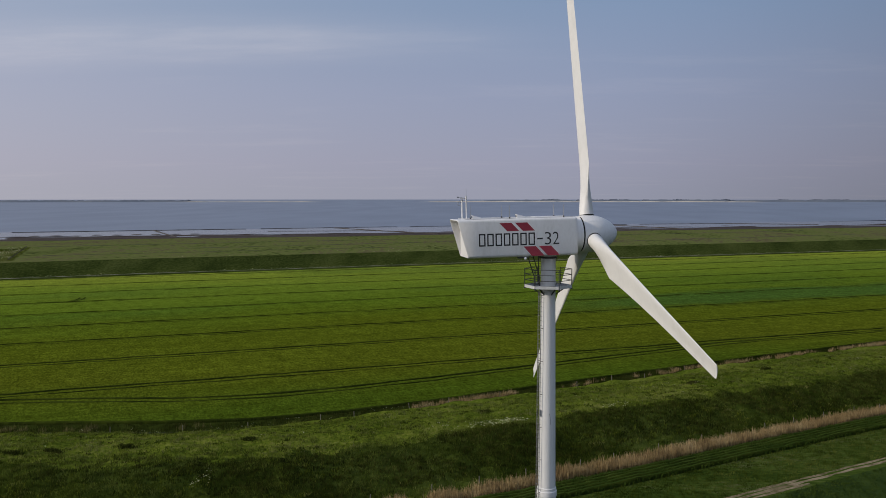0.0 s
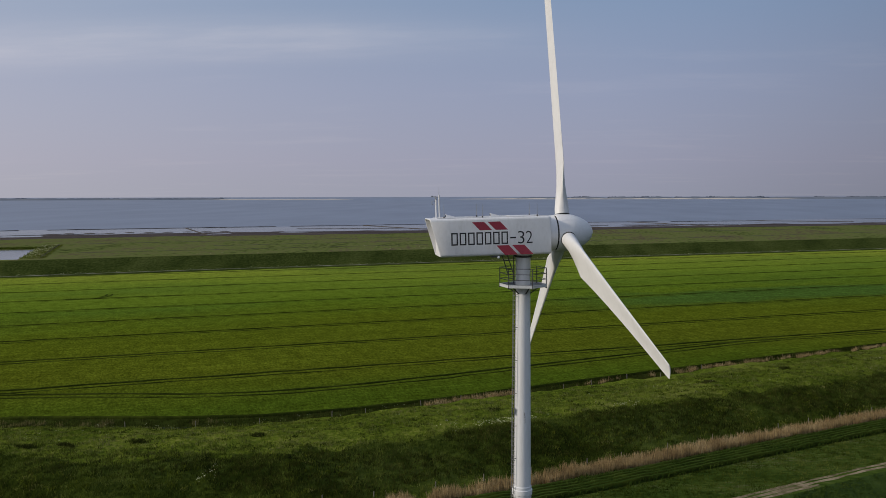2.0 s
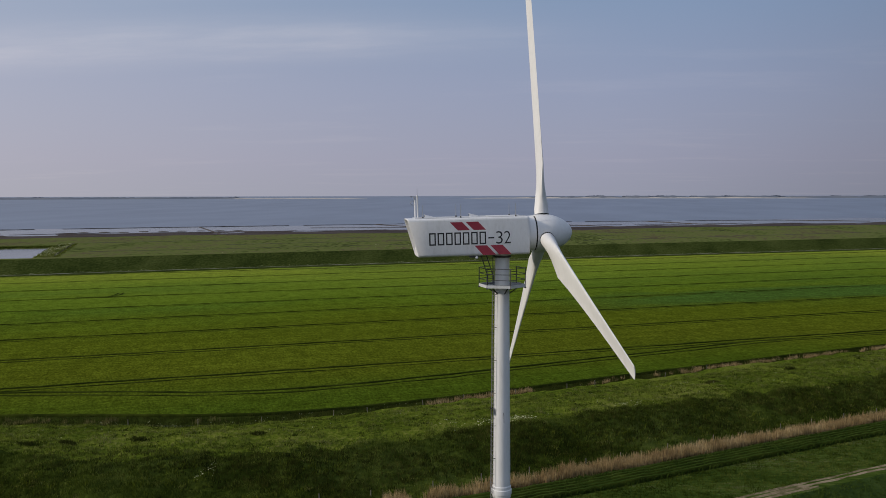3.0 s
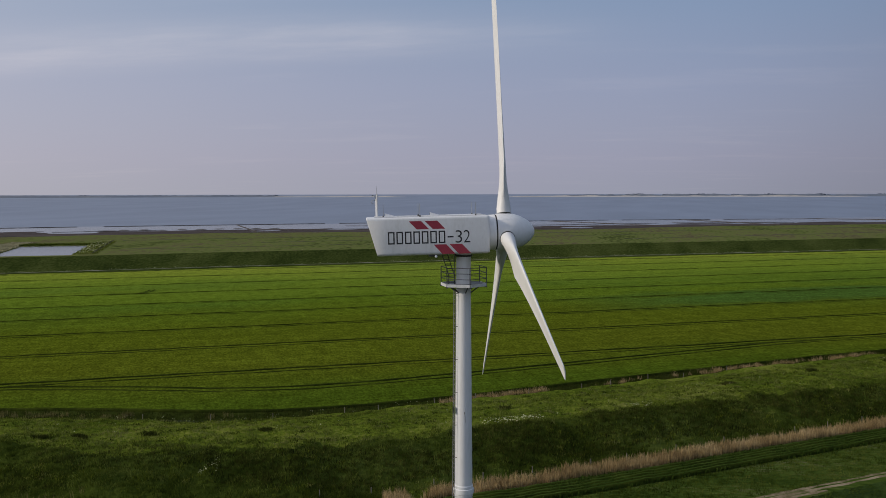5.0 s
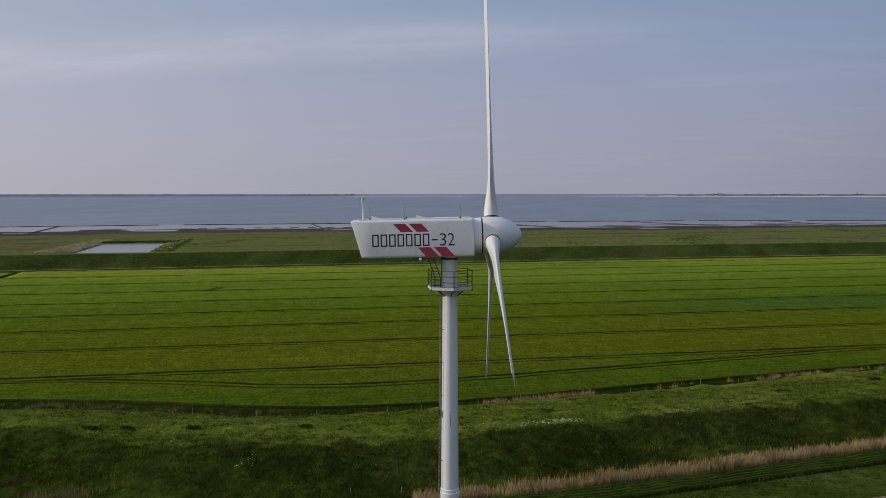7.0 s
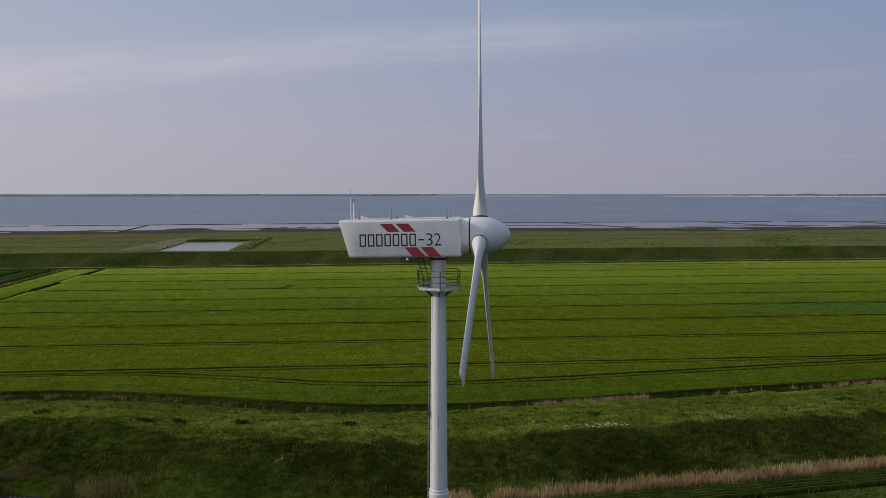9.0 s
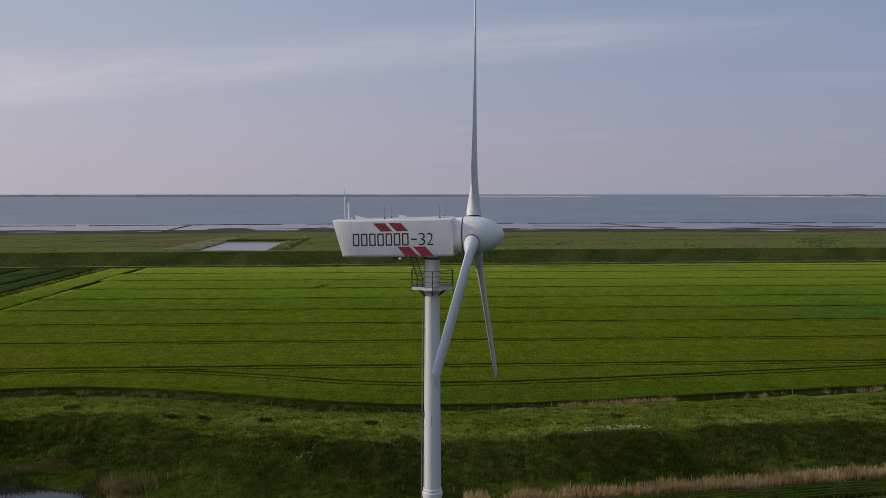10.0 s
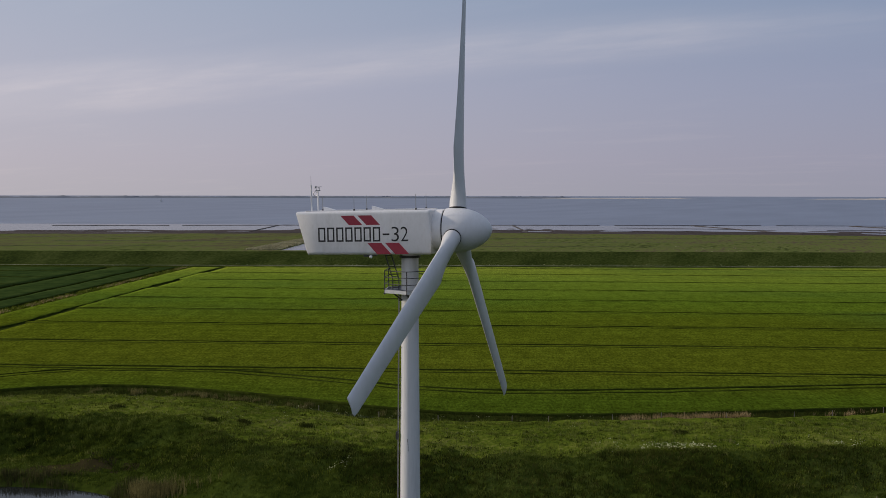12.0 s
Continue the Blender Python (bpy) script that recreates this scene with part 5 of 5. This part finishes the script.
# ---- islands across the water ----
def island(name, az0, az1, r, hmax, mat, width, label, seed, step=0.15, taper=2.0):
    """A long low mound along an arc of bearings (degrees clockwise from +y)."""
    n = int((az1 - az0) / step)
    vs, fs = [], []
    for i in range(n + 1):
        az = az0 + (az1 - az0) * i / n
        k = min(1.0, (az - az0) / taper + 0.02, (az1 - az) / taper + 0.02)
        hh = hmax * k * (0.72 + 0.45 * wobble(az, 0, 0.9, seed) + 0.3 * wobble(az, 0, 3.1, seed))
        for off, z in ((-0.5, 0.0), (-0.3, 0.45), (0.0, 1.0), (0.5, 0.0)):
            rr = r + off * width
            base = -13.3 + 0.0082 * rr
            vs.append((16 + rr * math.sin(radians(az)), 3 + rr * math.cos(radians(az)), base - 0.6 + max(0.2, hh) * z + (0.6 if z else 0)))
    for i in range(n):
        for j in range(3):
            fs.append((i * 4 + j, i * 4 + j + 1, (i + 1) * 4 + j + 1, (i + 1) * 4 + j))
    return tagged(mesh_object(name, vs, fs, mat, smooth=True), label, "island", kind="structure")


def woods(name, az0, az1, r, n, hmin, hmax, seed, cut, label):
    """Far tree clumps as small rough cones, joined."""
    vs, fs = [], []
    for _ in range(n):
        az = rng.uniform(az0, az1)
        if wobble(az, 0, 0.7, seed) < cut:
            continue
        rr = r + rng.uniform(-30, 30)
        x, y = 16 + rr * math.sin(radians(az)), 3 + rr * math.cos(radians(az))
        z0 = -13.3 + 0.0082 * rr + 1.0
        h, s = rng.uniform(hmin, hmax) * (0.7 + 0.6 * wobble(az, 3, 1.3, seed)), rng.uniform(5, 12)
        i = len(vs)
        for k in range(7):
            g = k * 2 * math.pi / 7
            vs.append((x + s * math.cos(g), y + s * math.sin(g), z0))
        for k in range(7):
            g = k * 2 * math.pi / 7 + 0.3
            vs.append((x + 0.8 * s * math.cos(g), y + 0.8 * s * math.sin(g), z0 + h * 0.65))
        vs.append((x, y, z0 + h))
        fs += [(i + k, i + (k + 1) % 7, i + 7 + (k + 1) % 7, i + 7 + k) for k in range(7)] + [(i + 7 + k, i + 7 + (k + 1) % 7, i + 14) for k in range(7)]
    return tagged(mesh_object(name, vs, fs, hazy_wood), label, "woods", kind="stuff")


island("backdrop_island_west", -75, -19.6, 3900, 10.0, hazy_dune, 120, "long low hazy island with dark scrub", 1.7)
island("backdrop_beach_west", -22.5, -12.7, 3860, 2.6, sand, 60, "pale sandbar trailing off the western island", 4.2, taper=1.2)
island("backdrop_island_east", -3.0, 40, 3960, 10.5, hazy_dune, 120, "low hazy island with dunes and woods", 6.1)
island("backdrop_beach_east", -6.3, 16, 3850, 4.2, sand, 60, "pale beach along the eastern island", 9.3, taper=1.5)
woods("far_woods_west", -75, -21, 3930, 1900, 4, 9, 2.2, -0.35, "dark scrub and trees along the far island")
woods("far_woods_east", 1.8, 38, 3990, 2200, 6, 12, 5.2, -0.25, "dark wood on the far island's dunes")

# distant sailing boat
boat = new("sailing_boat")
bx, by = 16 + 2900 * math.sin(radians(-47.0)), 3 + 2900 * math.cos(radians(-47.0))
boat.matrix_basis = pose(bx, by, -13.3 + 0.0082 * 2900, 0, 0, 40)
tagged(boat, "small white sailing boat far out on the sea", "sailing boat")
bm = bmesh.new()
loft(bm, [[(-5, -0.6, 1.0), (-5, 0.6, 1.0), (-4.6, 0.3, 0), (-4.6, -0.3, 0)], [(0, -1.5, 1.0), (0, 1.5, 1.0), (0, 0.9, -0.2), (0, -0.9, -0.2)], [(5.5, -0.1, 1.3), (5.5, 0.1, 1.3), (5.0, 0.05, 0.1), (5.0, -0.05, 0.1)]])
part("hull", bm, paint, boat)
bm = bmesh.new()
tube(bm, (0.8, 0, 0.9), (0.8, 0, 13.5), 0.1, 6)
part("mast", bm, galv, boat)
bm = bmesh.new()
loft(bm, [[(0.7, -0.03, 2.2), (0.7, 0.03, 2.2), (-4.2, 0.25, 2.0), (-4.2, 0.19, 2.0)], [(0.7, -0.02, 13.0), (0.7, 0.02, 13.0), (0.5, 0.03, 13.0), (0.5, -0.01, 13.0)]])
part("sail", bm, blade_paint, boat)

# curved wheel mark in the crop where a tractor turned
bm = bmesh.new()
for off in (-0.9, 0.9):
    pts = [(-18 + 3 * i, 327.0) for i in range(4)] + [(-9 + 6 * math.sin(radians(a)), 338 - 11 * math.cos(radians(a))) for a in range(0, 91, 10)]
    vs_ = []
    for k, (a, b) in enumerate(pts):
        a1, b1 = pts[min(k + 1, len(pts) - 1)]
        a0, b0 = pts[max(k - 1, 0)]
        d = Vector((a1 - a0, b1 - b0)).normalized()
        nrm = Vector((-d.y, d.x))
        vs_.append([bm.verts.new((*xy(a + nrm.x * (off + e), b + nrm.y * (off + e)), 0.62)) for e in (-0.34, 0.34)])
    for p, q in zip(vs_, vs_[1:]):
        bm.faces.new((p[0], q[0], q[1], p[1]))
me = bpy.data.meshes.new("wheel_mark")
bm.to_mesh(me)
bm.free()
me.materials.append(soil)
tagged(new("wheel_mark", me), "curved flattened wheel mark in the crop", "wheel mark", kind="stuff")


# ---- drainage ditches across the salt marsh ----
def marsh_ditch(u0, v0, u1, v1, width):
    n = 40
    vs, fs = [], []
    for i in range(n + 1):
        k = i / n
        a, b = u0 + (u1 - u0) * k, v0 + (v1 - v0) * k
        ww = 0.55 * width * (0.7 + 0.6 * abs(wobble(a, b, 0.03, 4.0)))
        b += 2.0 * wobble(a, 0, 0.02, 8.0)
        z = height(a, b)
        vs += [(*xy(a, b - ww), z + 0.12), (*xy(a, b), z + 0.05), (*xy(a, b + ww), z + 0.14)]
    for i in range(n):
        for j in range(2):
            fs.append((i * 3 + j, (i + 1) * 3 + j, (i + 1) * 3 + j + 1, i * 3 + j + 1))
    return tagged(mesh_object("marsh_ditch", vs, fs, brush, smooth=True), "narrow dark drainage ditch across the salt marsh", "ditch", "marsh ditches", "structure")


for row in ((-420, 690, -130, 712, 2.2), (-300, 640, -125, 655, 1.6), (-40, 700, 330, 716, 1.8), (60, 640, 420, 668, 1.4), (-30, 590, 210, 598, 1.0), (330, 600, 700, 640, 1.5), (300, 712, 720, 726, 2.0), (-380, 575, -125, 584, 1.2)):
    marsh_ditch(*row)
